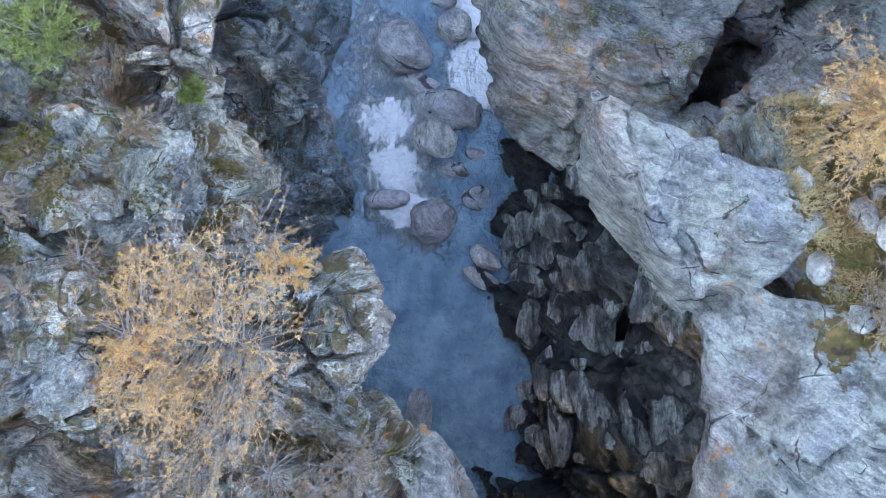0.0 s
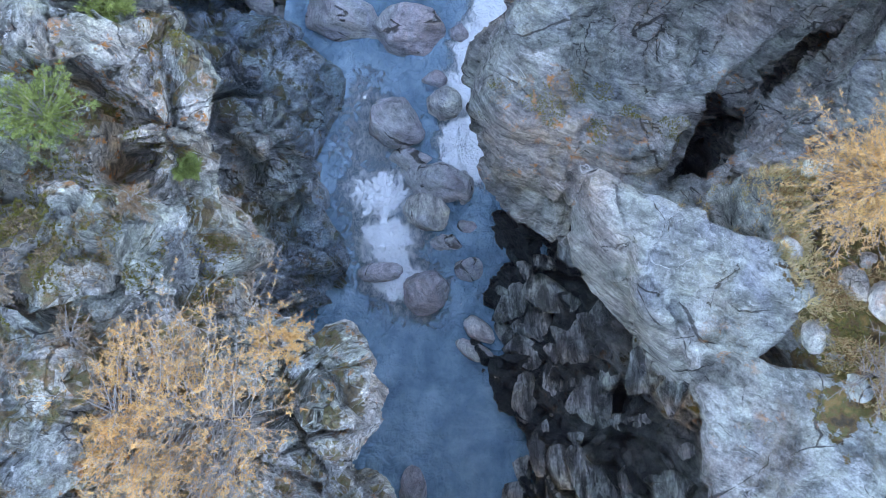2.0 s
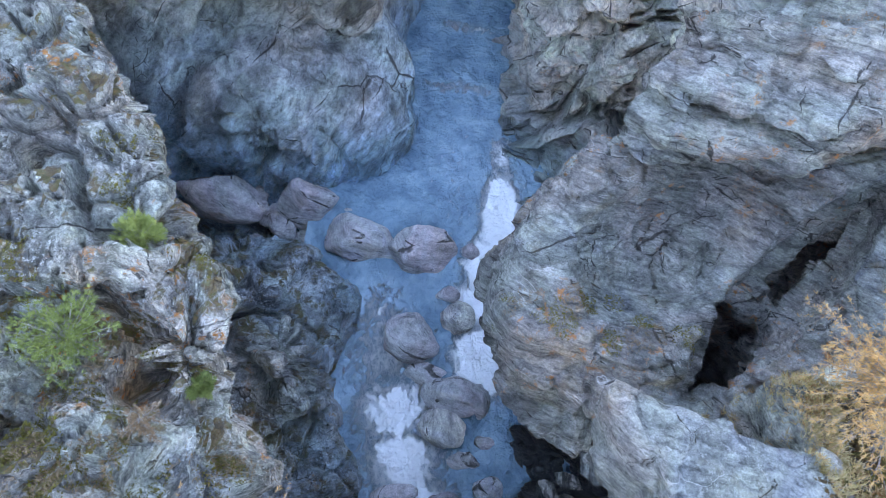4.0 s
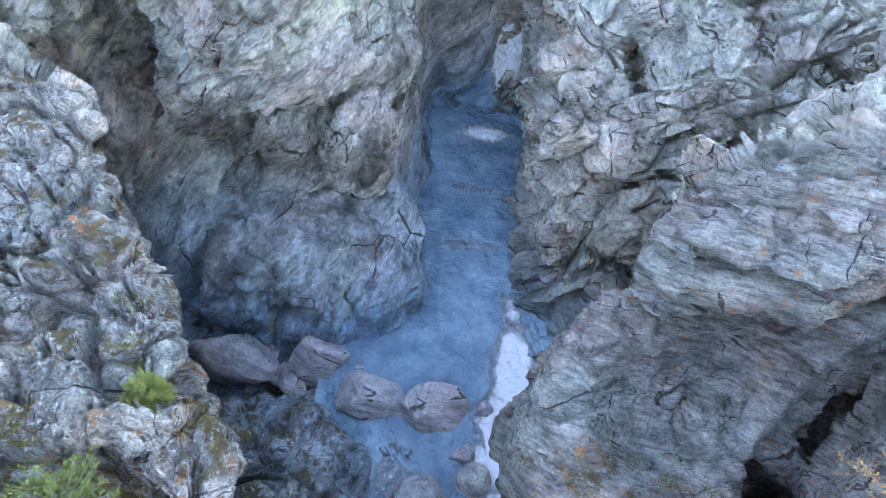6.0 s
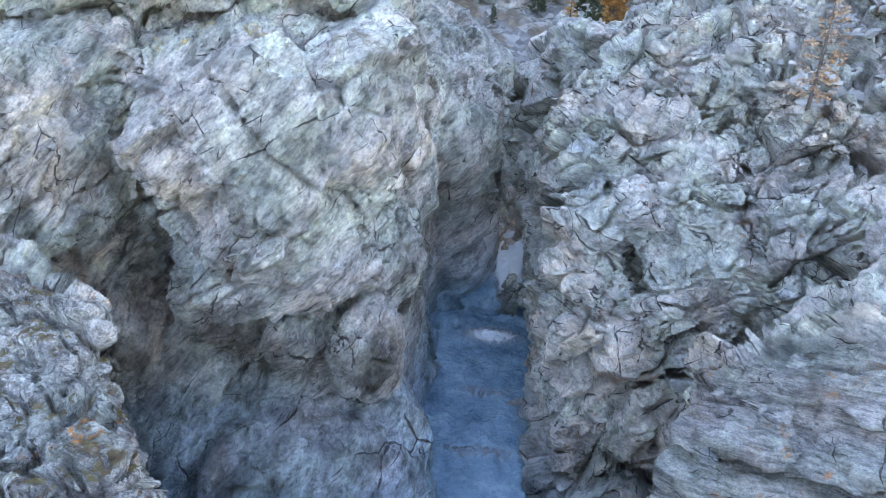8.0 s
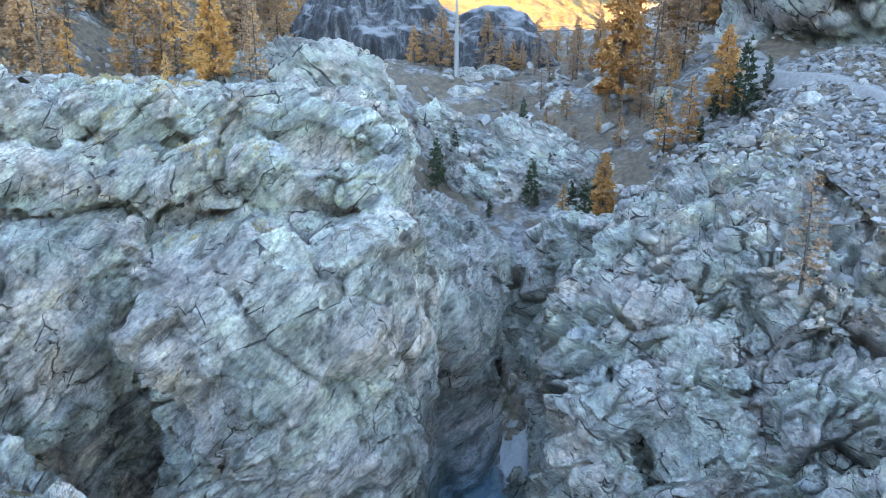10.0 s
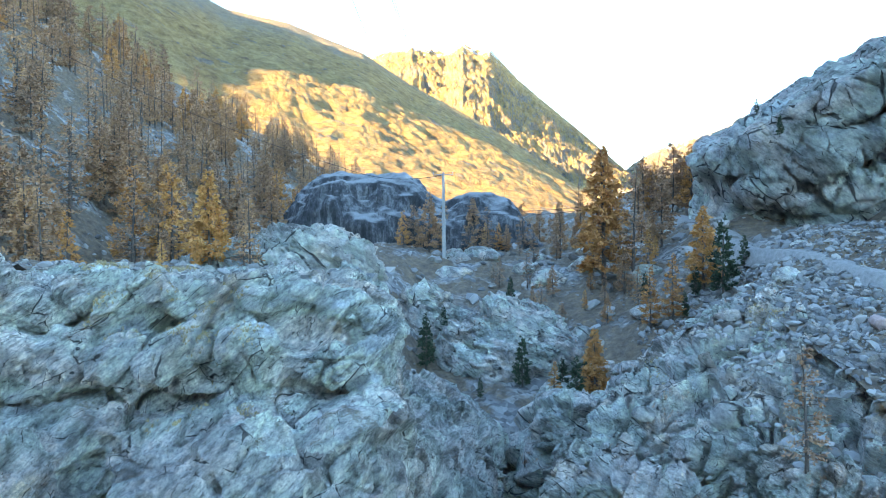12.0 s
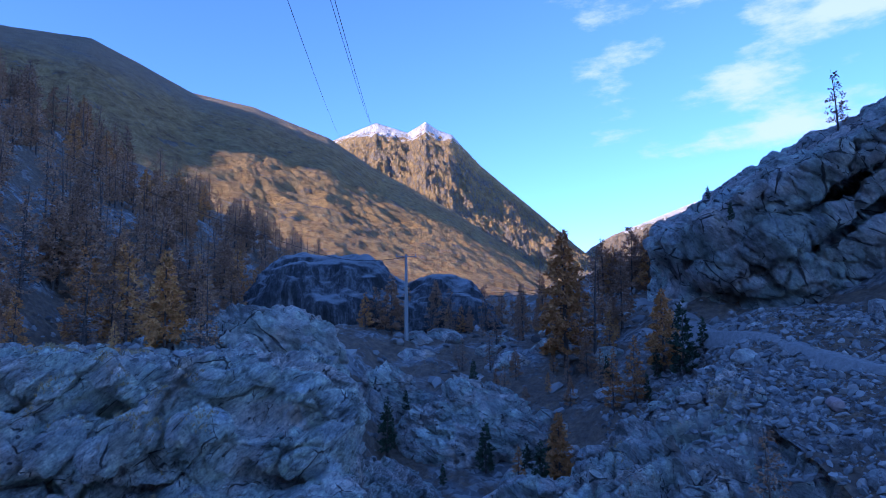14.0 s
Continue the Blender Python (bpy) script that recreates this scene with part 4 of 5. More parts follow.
def drop(x, y, top=90.0):
    """The ground under a place: its height and normal."""
    hit = TREE_ALL.ray_cast(Vector((x, y, top)), Vector((0, 0, -1)))
    return (hit[0].z, hit[1]) if hit[0] else (0.0, Vector((0, 0, 1)))


def bearing(az, dist):
    return dist * math.sin(radians(az)), dist * math.cos(radians(az))


def thing(name, label, category, group="", x=0, y=0, z=0):
    e = new(name)
    e.location = (x, y, z)
    return tagged(e, label, category, group)


def part_mesh(name, me, parent, label=""):
    o = new(name, me)
    o.parent = parent
    return tagged(o, label)


def stones(rng, n):
    """Unit lumps: the corners and faces of a rough icosahedron cut once."""
    t = (1 + 5 ** 0.5) / 2
    v = np.array([(-1, t, 0), (1, t, 0), (-1, -t, 0), (1, -t, 0), (0, -1, t), (0, 1, t), (0, -1, -t), (0, 1, -t), (t, 0, -1), (t, 0, 1), (-t, 0, -1), (-t, 0, 1)], float)
    f = np.array([(0, 11, 5), (0, 5, 1), (0, 1, 7), (0, 7, 10), (0, 10, 11), (1, 5, 9), (5, 11, 4), (11, 10, 2), (10, 7, 6), (7, 1, 8), (3, 9, 4), (3, 4, 2), (3, 2, 6), (3, 6, 8), (3, 8, 9), (4, 9, 5), (2, 4, 11), (6, 2, 10), (8, 6, 7), (9, 8, 1)])
    return v / np.linalg.norm(v[0]), f


def ball_quads(n):
    """A sphere as a cube of n x n quads a side."""
    a = np.linspace(-1, 1, n + 1)
    vs, qs = [], []
    for axis in range(3):
        for s in (-1, 1):
            u, w = np.meshgrid(np.tan(a * math.pi / 4), np.tan(a * math.pi / 4), indexing="ij")
            c = np.empty((n + 1, n + 1, 3))
            c[..., axis], c[..., (axis + 1) % 3], c[..., (axis + 2) % 3] = s, u, w
            i = np.arange((n + 1) ** 2).reshape(n + 1, n + 1) + len(vs) * (n + 1) ** 2
            q = np.stack([i[:-1, :-1], i[1:, :-1], i[1:, 1:], i[:-1, 1:]], -1).reshape(-1, 4)
            vs.append(c.reshape(-1, 3))
            qs.append(q if s > 0 else q[:, ::-1])
    v, q = np.concatenate(vs), np.concatenate(qs)
    key, first, inv = np.unique(np.round(v, 6), axis=0, return_index=True, return_inverse=True)
    v = v[first]
    return v / np.linalg.norm(v, axis=1)[:, None], inv.reshape(-1)[q]


SPHERE, SMALL = ball_quads(20), ball_quads(9)


def boulder_mesh(name, radii, seed, rough, material, cut=0.62):
    v, q = SPHERE if max(radii) > 0.6 and material in (BOULDER, BOULDER_PALE) else SMALL
    rng = np.random.default_rng(seed)
    v = v.copy()
    for _ in range(9):  # flat faces knocked off the ball
        n = rng.normal(size=3)
        n /= np.linalg.norm(n)
        over = np.maximum(v @ n - rng.uniform(cut, cut + 0.33), 0)
        v -= n * (over * 0.9)[:, None]
    v += v * (0.10 * fbm(v * 1.3 + seed, 3, seed) + 0.05 * rough * fbm(v * 4 + seed, 3, seed + 7))[:, None]
    return mesh_of(name, v * np.array(radii), q, material)


def boulder(x, y, z, radii, seed, label, rough=1.0, material=None, turn=None, name="boulder", group=""):
    o = new(name, boulder_mesh(name, radii, seed, rough, material or BOULDER, 0.32 if material is SHADED_WET_SLAB else 0.62))
    o.matrix_world = pose(x, y, z, 0, random.uniform(-8, 8), random.uniform(0, 180) if turn is None else turn)
    return tagged(o, label, "boulder", group)


def tube(points, radii, sides=6):
    """A bent, tapering limb."""
    pts = np.array(points, float)
    d = np.gradient(pts, axis=0)
    d /= np.linalg.norm(d, axis=1)[:, None] + 1e-9
    ref = np.where(np.abs(d[:, 2:3]) > 0.9, np.array([[1.0, 0, 0]]), np.array([[0, 0, 1.0]]))
    u = np.cross(d, ref)
    u /= np.linalg.norm(u, axis=1)[:, None]
    w = np.cross(d, u)
    a = np.linspace(0, 2 * math.pi, sides, endpoint=False)
    v = pts[:, None] + np.array(radii)[:, None, None] * (np.cos(a)[None, :, None] * u[:, None] + np.sin(a)[None, :, None] * w[:, None])
    i = np.arange(len(pts) * sides).reshape(len(pts), sides)
    j = np.roll(i, -1, axis=1)
    return v.reshape(-1, 3), np.stack([i[:-1], j[:-1], j[1:], i[1:]], -1).reshape(-1, 4)


def gather(pieces):
    vs, qs, n = [], [], 0
    for v, q in pieces:
        vs.append(v)
        qs.append(q + n)
        n += len(v)
    return np.concatenate(vs), np.concatenate(qs)


def needles(places, directions, length, width, per, rng, spread=0.8):
    """Bunches of small blades at places, fanning round a direction."""
    n = len(places) * per
    c = np.repeat(places, per, axis=0)
    d = np.repeat(directions, per, axis=0) + rng.normal(0, spread, (n, 3))
    d /= np.linalg.norm(d, axis=1)[:, None] + 1e-9
    s = np.cross(d, rng.normal(size=(n, 3)))
    s /= np.linalg.norm(s, axis=1)[:, None] + 1e-9
    l = length * rng.uniform(0.6, 1.25, (n, 1))
    w = width * rng.uniform(0.7, 1.2, (n, 1))
    v = np.stack([c - s * w * 0.5, c + s * w * 0.5, c + d * l + s * w * 0.35, c + d * l - s * w * 0.35], 1)
    return v.reshape(-1, 3), np.arange(n * 4).reshape(-1, 4)


# ---- trees ----


def conifer(name, height, seed, kind, label, leaf, whorls, fill, blade, droop=0.25, wide=0.22, group=""):
    """A trunk, whorls of limbs, and clumps of needles along them."""
    rng = np.random.default_rng(seed)
    top = thing(name, label, "tree", group)
    k = np.linspace(0, 1, 9)
    lean = rng.normal(0, 0.015, 2) * height
    stem = np.stack([lean[0] * k ** 2, lean[1] * k ** 2, height * k], 1)
    part_mesh("trunk", mesh_of("trunk", *tube(stem, 0.017 * height * (1 - 0.93 * k), 8), BARK), top)
    limbs, at, way = [], [], []
    for i in range(whorls):
        f = 0.12 + 0.86 * (i + rng.uniform(-0.4, 0.4)) / whorls
        reach = height * wide * (1 - f) ** 0.8 * min(1, 2.2 * f + 0.35)
        for b in range(rng.integers(3, 5)):
            a = rng.uniform(0, 2 * math.pi)
            r = reach * rng.uniform(0.55, 1.15) + 0.05 * height * (1 - f)
            m = np.linspace(0, 1, 3)
            line = np.stack([math.cos(a) * r * m, math.sin(a) * r * m, f * height + r * (0.18 * m - droop * m ** 2 + 0.12 * m ** 3)], 1)
            limbs.append(tube(line, 0.0045 * height * (1 - f * 0.7) * (1 - 0.85 * m), 3))
            count = max(2, int(fill * r / blade))
            t = rng.uniform(0.25, 1.0, count) ** 0.8
            spots = np.stack([np.interp(t, m, line[:, c]) for c in range(3)], 1)
            side = np.stack([-math.sin(a) * np.ones(count), math.cos(a) * np.ones(count), np.zeros(count)], 1)
            spots += side * (rng.normal(0, 0.16, count) * r * (1.1 - t))[:, None] + rng.normal(0, blade * 0.35, (count, 3))
            at.append(spots)
            way.append(np.tile([math.cos(a), math.sin(a), 0.25 if kind == "pine" else -0.1], (count, 1)))
    tagged(part_mesh("branchwork", mesh_of("branchwork", *gather(limbs), BARK), top), kind="stuff")
    crown = part_mesh("crown", mesh_of("crown", *needles(np.concatenate(at), np.concatenate(way), blade, blade * 0.55, 2, rng, 0.7), leaf, False), top)
    tagged(crown, kind="stuff")
    return top


def plant(tree, x, y, turn, scale, z=None):
    o = copy_thing(tree, pose(x, y, (drop(x, y)[0] - 0.1) if z is None else z, 0, 0, turn))
    o.scale = (scale,) * 3
    return o


larches = [conifer("larch_tree", 10, 10 + i, "larch", lab, mat, whorls, fill, 0.30, 0.25, wide, "larches on the valley slopes") for i, (lab, mat, fill, wide, whorls) in enumerate([
    ("rust-brown autumn larch with thinning needles", LARCH_BROWN, 2.9, 0.24, 26),
    ("tall rust-brown autumn larch on stony ground", LARCH_BROWN, 3.2, 0.26, 26),
    ("golden-orange autumn larch with a full crown", LARCH_GOLD, 2.6, 0.25, 24),
    ("almost bare grey-brown larch", LARCH_BROWN, 1.1, 0.20, 24),
    ("golden autumn larch of slender growth", LARCH_GOLD, 2.2, 0.19, 26),
    ("big golden-brown larch with a dense conical crown", LARCH_GOLD, 3.6, 0.23, 44)])]
pines = [conifer("pine_tree", 5, 30 + i, "pine", "dark green young stone pine on a rock ledge", PINE_GREEN, 24, 3.6, 0.17, 0.1, 0.17, "young pines") for i in range(2)]

rng = random.Random(5)
used = set()


def grow(kinds, index, x, y, height, z=None):
    base = kinds[index]
    own = 10 if kinds is larches else 5
    if id(base) not in used:
        used.add(id(base))
        base.location, base.scale = (x, y, (drop(x, y)[0] - 0.1) if z is None else z), (height / own,) * 3
        return base
    return plant(base, x, y, rng.uniform(0, 360), height / own, z)


# trees that stand out: bearing, distance, height, kind
for az, dist, h, i in ((10.0, 72, 14.5, 5), (12.3, 70, 11.5, 3), (9.2, 54, 6.2, 5), (5.9, 53, 3.6, 4), (13.6, 60, 5.5, 4), (15.3, 60, 6.0, 4), (17.6, 63, 7.5, 5), (-22, 57, 8.5, 5), (-18.9, 50, 5.6, 3), (-19.4, 52, 5.6, 3),
                       (-31.9, 66, 6.0, 2), (-25.5, 46, 2.6, 4), (-6.5, 88, 5.0, 2), (1.0, 62, 2.2, 4), (-1.8, 60, 2.4, 4), (18.2, 96, 10, 3), (24.7, 32.5, 5.6, 3), (6.5, 90, 8, 3), (3.5, 95, 7, 3), (-1.0, 92, 6.5, 3), (0.5, 90, 7, 3), (8.2, 92, 7, 0), (14.5, 78, 9, 0)):
    grow(larches, i, *bearing(az, dist), h)
for az, dist, h, i in ((-4.7, 58, 5.0, 0), (-3.2, 65, 3.0, 1), (3.3, 55, 4.4, 0), (7.7, 52, 4.8, 1), (19.0, 60, 6.8, 0), (17.0, 62, 3.0, 1), (-0.2, 53, 1.8, 1), (20.5, 63, 3.2, 1), (13.2, 66, 2.6, 0), (6.6, 54, 3.4, 1), (8.6, 56, 3.6, 0), (-2.2, 63, 2.2, 1), (2.4, 72, 3.0, 0), (16.2, 60, 2.4, 1)):
    grow(pines, i, *bearing(az, dist), h)
# forest on the left slope: the nearer trees one by one, the far wood as one mass
count = 0
while count < 140:
    az, dist = rng.uniform(-38, -4), 62 + 120 * rng.random() ** 1.1
    x, y = bearing(az, dist)
    if -x < 34 - 0.09 * (y - 60) or (dist < 85 and az > -22):
        continue
    grow(larches, rng.choice((0, 0, 0, 1, 1, 3, 3, 3, 2)), x, y, rng.uniform(7, 12.5))
    count += 1
shapes = []
for base in larches[:4]:
    parts = {o.name.split(".")[0]: o.data for o in base.children}
    for key in ("trunk", "crown"):
        me = parts[key]
        co = np.empty(len(me.vertices) * 3, np.float32)
        me.vertices.foreach_get("co", co)
        ix = np.empty(len(me.loops), np.int32)
        me.loops.foreach_get("vertex_index", ix)
        shapes.append((co.reshape(-1, 3), ix.reshape(-1, 4)))
wood = ([], [])
for _ in range(520):
    az, dist = rng.uniform(-38, 1), rng.uniform(105, 330)
    x, y = bearing(az, dist)
    if -x < 30 - 0.09 * (y - 60):
        continue
    k = rng.choice((0, 0, 1, 3, 3))
    sc, tu, z = rng.uniform(0.7, 1.2), rng.uniform(0, 6.28), drop(x, y)[0] - 0.1
    turn = np.array([[math.cos(tu), -math.sin(tu), 0], [math.sin(tu), math.cos(tu), 0], [0, 0, 1]]) * sc
    for which in (0, 1):
        co, ix = shapes[2 * k + which]
        wood[which].append((co @ turn.T + (x, y, z), ix[::3] if which else ix))
part_mesh("wood_trunks", mesh_of("wood_trunks", *gather(wood[0]), BARK), None)
tagged(bpy.data.objects["wood_trunks"], "dark trunks of the distant larch wood", "wood", "", "stuff")
tagged(new("wood_crowns", mesh_of("wood_crowns", *gather(wood[1]), LARCH_BROWN, False)), "rust-brown crowns of the distant larch wood", "wood", "", "stuff")
for _ in range(42):  # thin trees along the valley floor
    x, y = bearing(rng.uniform(-9, 14), rng.uniform(84, 190))
    grow(larches, rng.choice((0, 3, 3, 0, 1)), x, y, rng.uniform(4.5, 8.5))
for _ in range(44):  # young growth between the rocks of the valley floor
    x, y = bearing(rng.uniform(0, 15), rng.uniform(60, 96))
    grow(larches, rng.choice((0, 3, 3, 4, 1)), x, y, rng.uniform(1.8, 5.0))
for _ in range(44):  # right-hand wood behind the overhanging rock
    x, y = bearing(rng.uniform(12.5, 21), rng.uniform(100, 220))
    grow(larches, rng.choice((0, 1, 1, 2, 3)), x, y, rng.uniform(7, 11))

# lone trees on the overhanging rock
grow(larches, 3, *bearing(30.6, 78), 6.4, 44.6)
grow(pines, 1, *bearing(21.4, 76), 1.7, 38.2)
grow(pines, 0, *bearing(23.0, 66.5), 2.0, 34.6)

# ---- rocks of the middle distance ----


def crag(name, low, high, h, shape, material, label, strength, splits=0):
    s = Solid(low, high, h)
    shape(s)
    v, q = surface_net(s.f, s.low, h)
    v = relax(v, q, 1)
    for _ in range(splits):
        v, q = split_quads(v, q)
    v = weather(v, q, *strength)
    return tagged(new(name, mesh_of(name, v, q, material)), label, "rock", "", "structure")




def streaked_material():
    """Grey rock with long dark water streaks running down it."""
    m = Nodes("streaked_rock")
    p = m.coords()
    run = m.noise(m.warped(m.coords((0.55, 0.55, 0.07)), 0.4, 0.5), 1.4, 9, 0.7)
    fine = m.noise(p, 2.5, 8, 0.75)
    col = m.ramp(run, [(0.40, (0.03, 0.032, 0.035)), (0.50, (0.07, 0.074, 0.08)), (0.58, (0.17, 0.175, 0.18)), (0.72, (0.32, 0.32, 0.31))])
    col = m.mix(1.0, col, m.ramp(fine, [(0.35, (0.5, 0.5, 0.5)), (0.5, (1, 1, 1)), (0.65, (1.3, 1.3, 1.3))]), "MULTIPLY")
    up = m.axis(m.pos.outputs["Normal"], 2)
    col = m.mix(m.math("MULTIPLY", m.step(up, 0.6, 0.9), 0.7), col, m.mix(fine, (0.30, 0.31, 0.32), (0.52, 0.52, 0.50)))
    return m.done(col, 0.8, m.bump(m.math("ADD", run, m.math("MULTIPLY", fine, 0.5)), 0.5, 0.9))


ROCK_DARK = streaked_material()
ROCK_FAR = rock_material("gneiss_far", (0.66, 0.64, 0.59), (0.48, 0.47, 0.44), (0.10, 0.102, 0.10), (30, 30, 30), 0.2, 0.05, 0.3, wet=False, crack=0.4, size=2.0, blocks=0.36, stretch=0.3, facets=0.8, calm=0.5, gape=1.8)


def overhang(s):
    s.join(s.prism([(22.0, 70), (25, 64.5), (34, 58), (75, 45), (75, 100), (30, 95), (23.5, 80)], (23.3, 0.525, 0.0), (31.6, -0.09, 0.0), 1.2, -0.42))
    s.join(s.prism([(25.5, 75), (30, 69.5), (38, 64.5), (75, 52), (75, 100), (28, 92)], (34, 0, 0), None, 2.0, 0.12), 0.6)
    wave = 0.5 * np.sin(s.y * 0.35) + 0.4 * np.sin(s.x * 0.5)
    for low, back in ((19.4, 71), (15.8, 69), (11.0, 66)):
        s.cut(np.maximum(np.abs(s.z - low - 0.5 * s.x - wave) - 0.42, s.y - back + 0.45 * (s.x - 26)), 0.3)
    for cx, lean in ((29, 0.3), (37, -0.2), (45, 0.25)):
        s.cut(np.maximum(np.abs(s.x - cx - lean * (s.z - 35)) - 0.25, s.y - 66 + 0.5 * (s.x - 26)), 0.3)


crag("overhanging_rock", (16, 40, 16), (64, 102, 56), 0.5, overhang, ROCK_FAR, "huge overhanging grey cliff beside the gravel path", (0.5, 0.30, 0.04, (0.4, -0.6, 0.6), 1.8), 1)
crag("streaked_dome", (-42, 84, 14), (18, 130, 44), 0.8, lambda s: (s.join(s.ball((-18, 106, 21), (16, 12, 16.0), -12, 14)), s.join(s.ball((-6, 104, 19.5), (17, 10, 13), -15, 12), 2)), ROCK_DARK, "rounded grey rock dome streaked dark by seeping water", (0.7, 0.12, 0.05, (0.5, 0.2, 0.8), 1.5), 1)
crag("debris_knoll", (-28, 44, 20), (-2, 74, 32), 0.4, lambda s: (s.join(s.ball((-15.5, 60, 23.5), (6.6, 6, 4.0), 10)), s.join(s.ball((-20, 58, 23), (6, 6, 3.0)), 1.5)), ROCK_FAR, "rubble-covered rock knoll beyond the slab", (0.4, 0.5, 0.15), 1)
crag("step_rock", (-12, 46, 8), (14, 72, 24), 0.4, lambda s: (s.join(s.ball((2.5, 62, 15), (7.0, 6, 5.5), 10)), s.join(s.ball((-5.5, 68, 17), (3.4, 4, 5)), 1.0), s.join(s.ball((-4.5, 56, 8), (5, 5, 6)), 1.0)), ROCK_PALE, "pale rock step with young pines on its ledges", (0.4, 0.6, 0.15), 1)

# path under the overhanging rock
way = [bearing(a, d) for a, d in ((38, 52), (32.4, 52), (29.4, 54), (25.8, 58), (21.9, 63), (19.0, 74), (16.6, 90), (15.5, 108), (17.0, 125))]
t = np.linspace(0, len(way) - 1, 120)
cx, cy = np.interp(t, range(len(way)), [a[0] for a in way]), np.interp(t, range(len(way)), [a[1] for a in way])
dx, dy = np.gradient(cx), np.gradient(cy)
ln = np.hypot(dx, dy)
cz = np.array([drop(a, b)[0] for a, b in zip(cx, cy)])
cz = np.convolve(np.pad(cz, 6, "edge"), np.ones(13) / 13, "valid") + 0.15
rows = [np.stack([cx - dy / ln * o, cy + dx / ln * o, cz + dz], 1) for o, dz in ((1.5, -1.4), (0.95, -0.05), (0.5, 0.02), (0, 0.04), (-0.5, 0.02), (-0.95, -0.05), (-1.5, -1.4))]
pv = np.stack(rows, 1).reshape(-1, 3)
ids = np.arange(len(pv)).reshape(120, 7)
tagged(new("path", mesh_of("path", pv, np.stack([ids[:-1, :-1], ids[1:, :-1], ids[1:, 1:], ids[:-1, 1:]], -1).reshape(-1, 4), GRAVEL)), "pale gravel path along the slope", "path", "", "structure")


# ---- mountains, and an added, unseen ridge that keeps the sun from the gorge ----
def mountain(name, crest, reach, base, material, label, seed, rough):
    """A range from a crest line (bearing, rise) at its distances down towards the valley and off behind."""
    az = np.linspace(crest[0][0], crest[-1][0], 460)
    el = np.interp(az, [c[0] for c in crest], [c[1] for c in crest])
    dist = np.interp(az, [crest[0][0], crest[-1][0]], reach)
    k = np.concatenate([np.linspace(-0.5, 0, 14)[:-1], np.linspace(0, 1, 170)])
    A, K = np.meshgrid(np.radians(az), k)
    D = dist + (base - dist) * np.maximum(K, 0) - 900 * np.minimum(K, 0)
    H = EYE + dist * np.tan(np.radians(el)) * np.where(K > 0, (1 - K) ** 1.15, 1 + 1.3 * K)
    v = np.stack([D * np.sin(A), D * np.cos(A), H], -1).reshape(-1, 3)
    K = K.ravel()
    gully = np.stack([v[:, 0] * 0.013, v[:, 1] * 0.013, v[:, 2] * 0.004], 1)
    amp = rough * np.clip(np.abs(K) * 5, 0.06, 1) * np.clip((1.02 - K) * 3, 0, 1)
    v[:, 2] += amp * (0.5 - np.abs(fbm(gully, 6, seed, 0.58)) + 0.4 * fbm(v * 0.004, 4, seed + 9))
    ids = np.arange(len(v)).reshape(len(k), len(az))
    q = np.stack([ids[:-1, :-1], ids[1:, :-1], ids[1:, 1:], ids[:-1, 1:]], -1).reshape(-1, 4)
    return tagged(new(name, mesh_of(name, v, q, material)), label, "mountain", "", "structure")


mountain("mountain_turf", [(-48, 19), (-33.8, 20.7), (-30.9, 20.8), (-27.9, 20.9), (-24.7, 19.7), (-20.5, 17.9), (-15.7, 17.2), (-9.6, 15.1), (-5.9, 12.8), (0.8, 9.2), (7.8, 4.5), (12.8, 2.8), (16, 1)], (1500, 2600), 420, TURF_MOUNTAIN, "long mountain flank of golden turf, scree and grey crags", 71, 13)
mountain("mountain_peak", [(-16, 11), (-10.6, 14.3), (-8.7, 15.1), (-5.6, 16.4), (-3.9, 15.9), (-2.9, 15.6), (-1.4, 16.5), (-0.3, 15.8), (0.9, 15.4), (3.2, 12.9), (7.9, 8.9), (13.7, 3.7), (18, 1)], (3900, 3900), 1500, PEAK_MOUNTAIN, "pointed peak with snow near its summit", 82, 55)
mountain("mountain_snow", [(6, 1), (10.1, 4.0), (12.2, 5.8), (14.2, 6.9), (17.6, 8.1), (23.4, 10.1), (40, 12)], (4500, 4500), 2500, SNOW_MOUNTAIN, "distant snow-dusted mountain", 93, 90)

# unseen sun blocker; its skyline is shaped to throw shadow across the turf flank
flat = Vector((SUN_TO.x, SUN_TO.y, 0)).normalized()
across = Vector((-flat.y, flat.x, 0))
a = np.linspace(-5200, 3000, 300)
top = np.interp(a, [-5200, -2500, -2150, -2000, -1900, -1780, -1450, -1300, -1150, -1000, -940, -850, -750, -650, -450, -300, 400, 1500, 3000], [300, 420, 900, 1490, 1490, 1600, 1540, 1330, 1140, 1045, 1005, 935, 870, 810, 840, 960, 1050, 900, 500])
top = top + 12 * fbm(np.stack([a * 0.006, 0 * a, 0 * a], 1), 4, 99)
b = np.linspace(-1, 1, 30)
A, B = np.meshgrid(a, b)
H = np.tile(top, (len(b), 1)) * (1 - np.abs(B)) ** 0.9
v = np.stack([flat.x * (1700 + 500 * B) + across.x * A, flat.y * (1700 + 500 * B) + across.y * A, H], -1).reshape(-1, 3)
ids = np.arange(len(v)).reshape(A.shape)
tagged(new("mountain_ridge", mesh_of("mountain_ridge", v, np.stack([ids[:-1, :-1], ids[:-1, 1:], ids[1:, 1:], ids[1:, :-1]], -1).reshape(-1, 4), TURF_MOUNTAIN)), "added unseen ridge behind the bridge, shaped to block the sun from the gorge", "mountain", "", "structure")

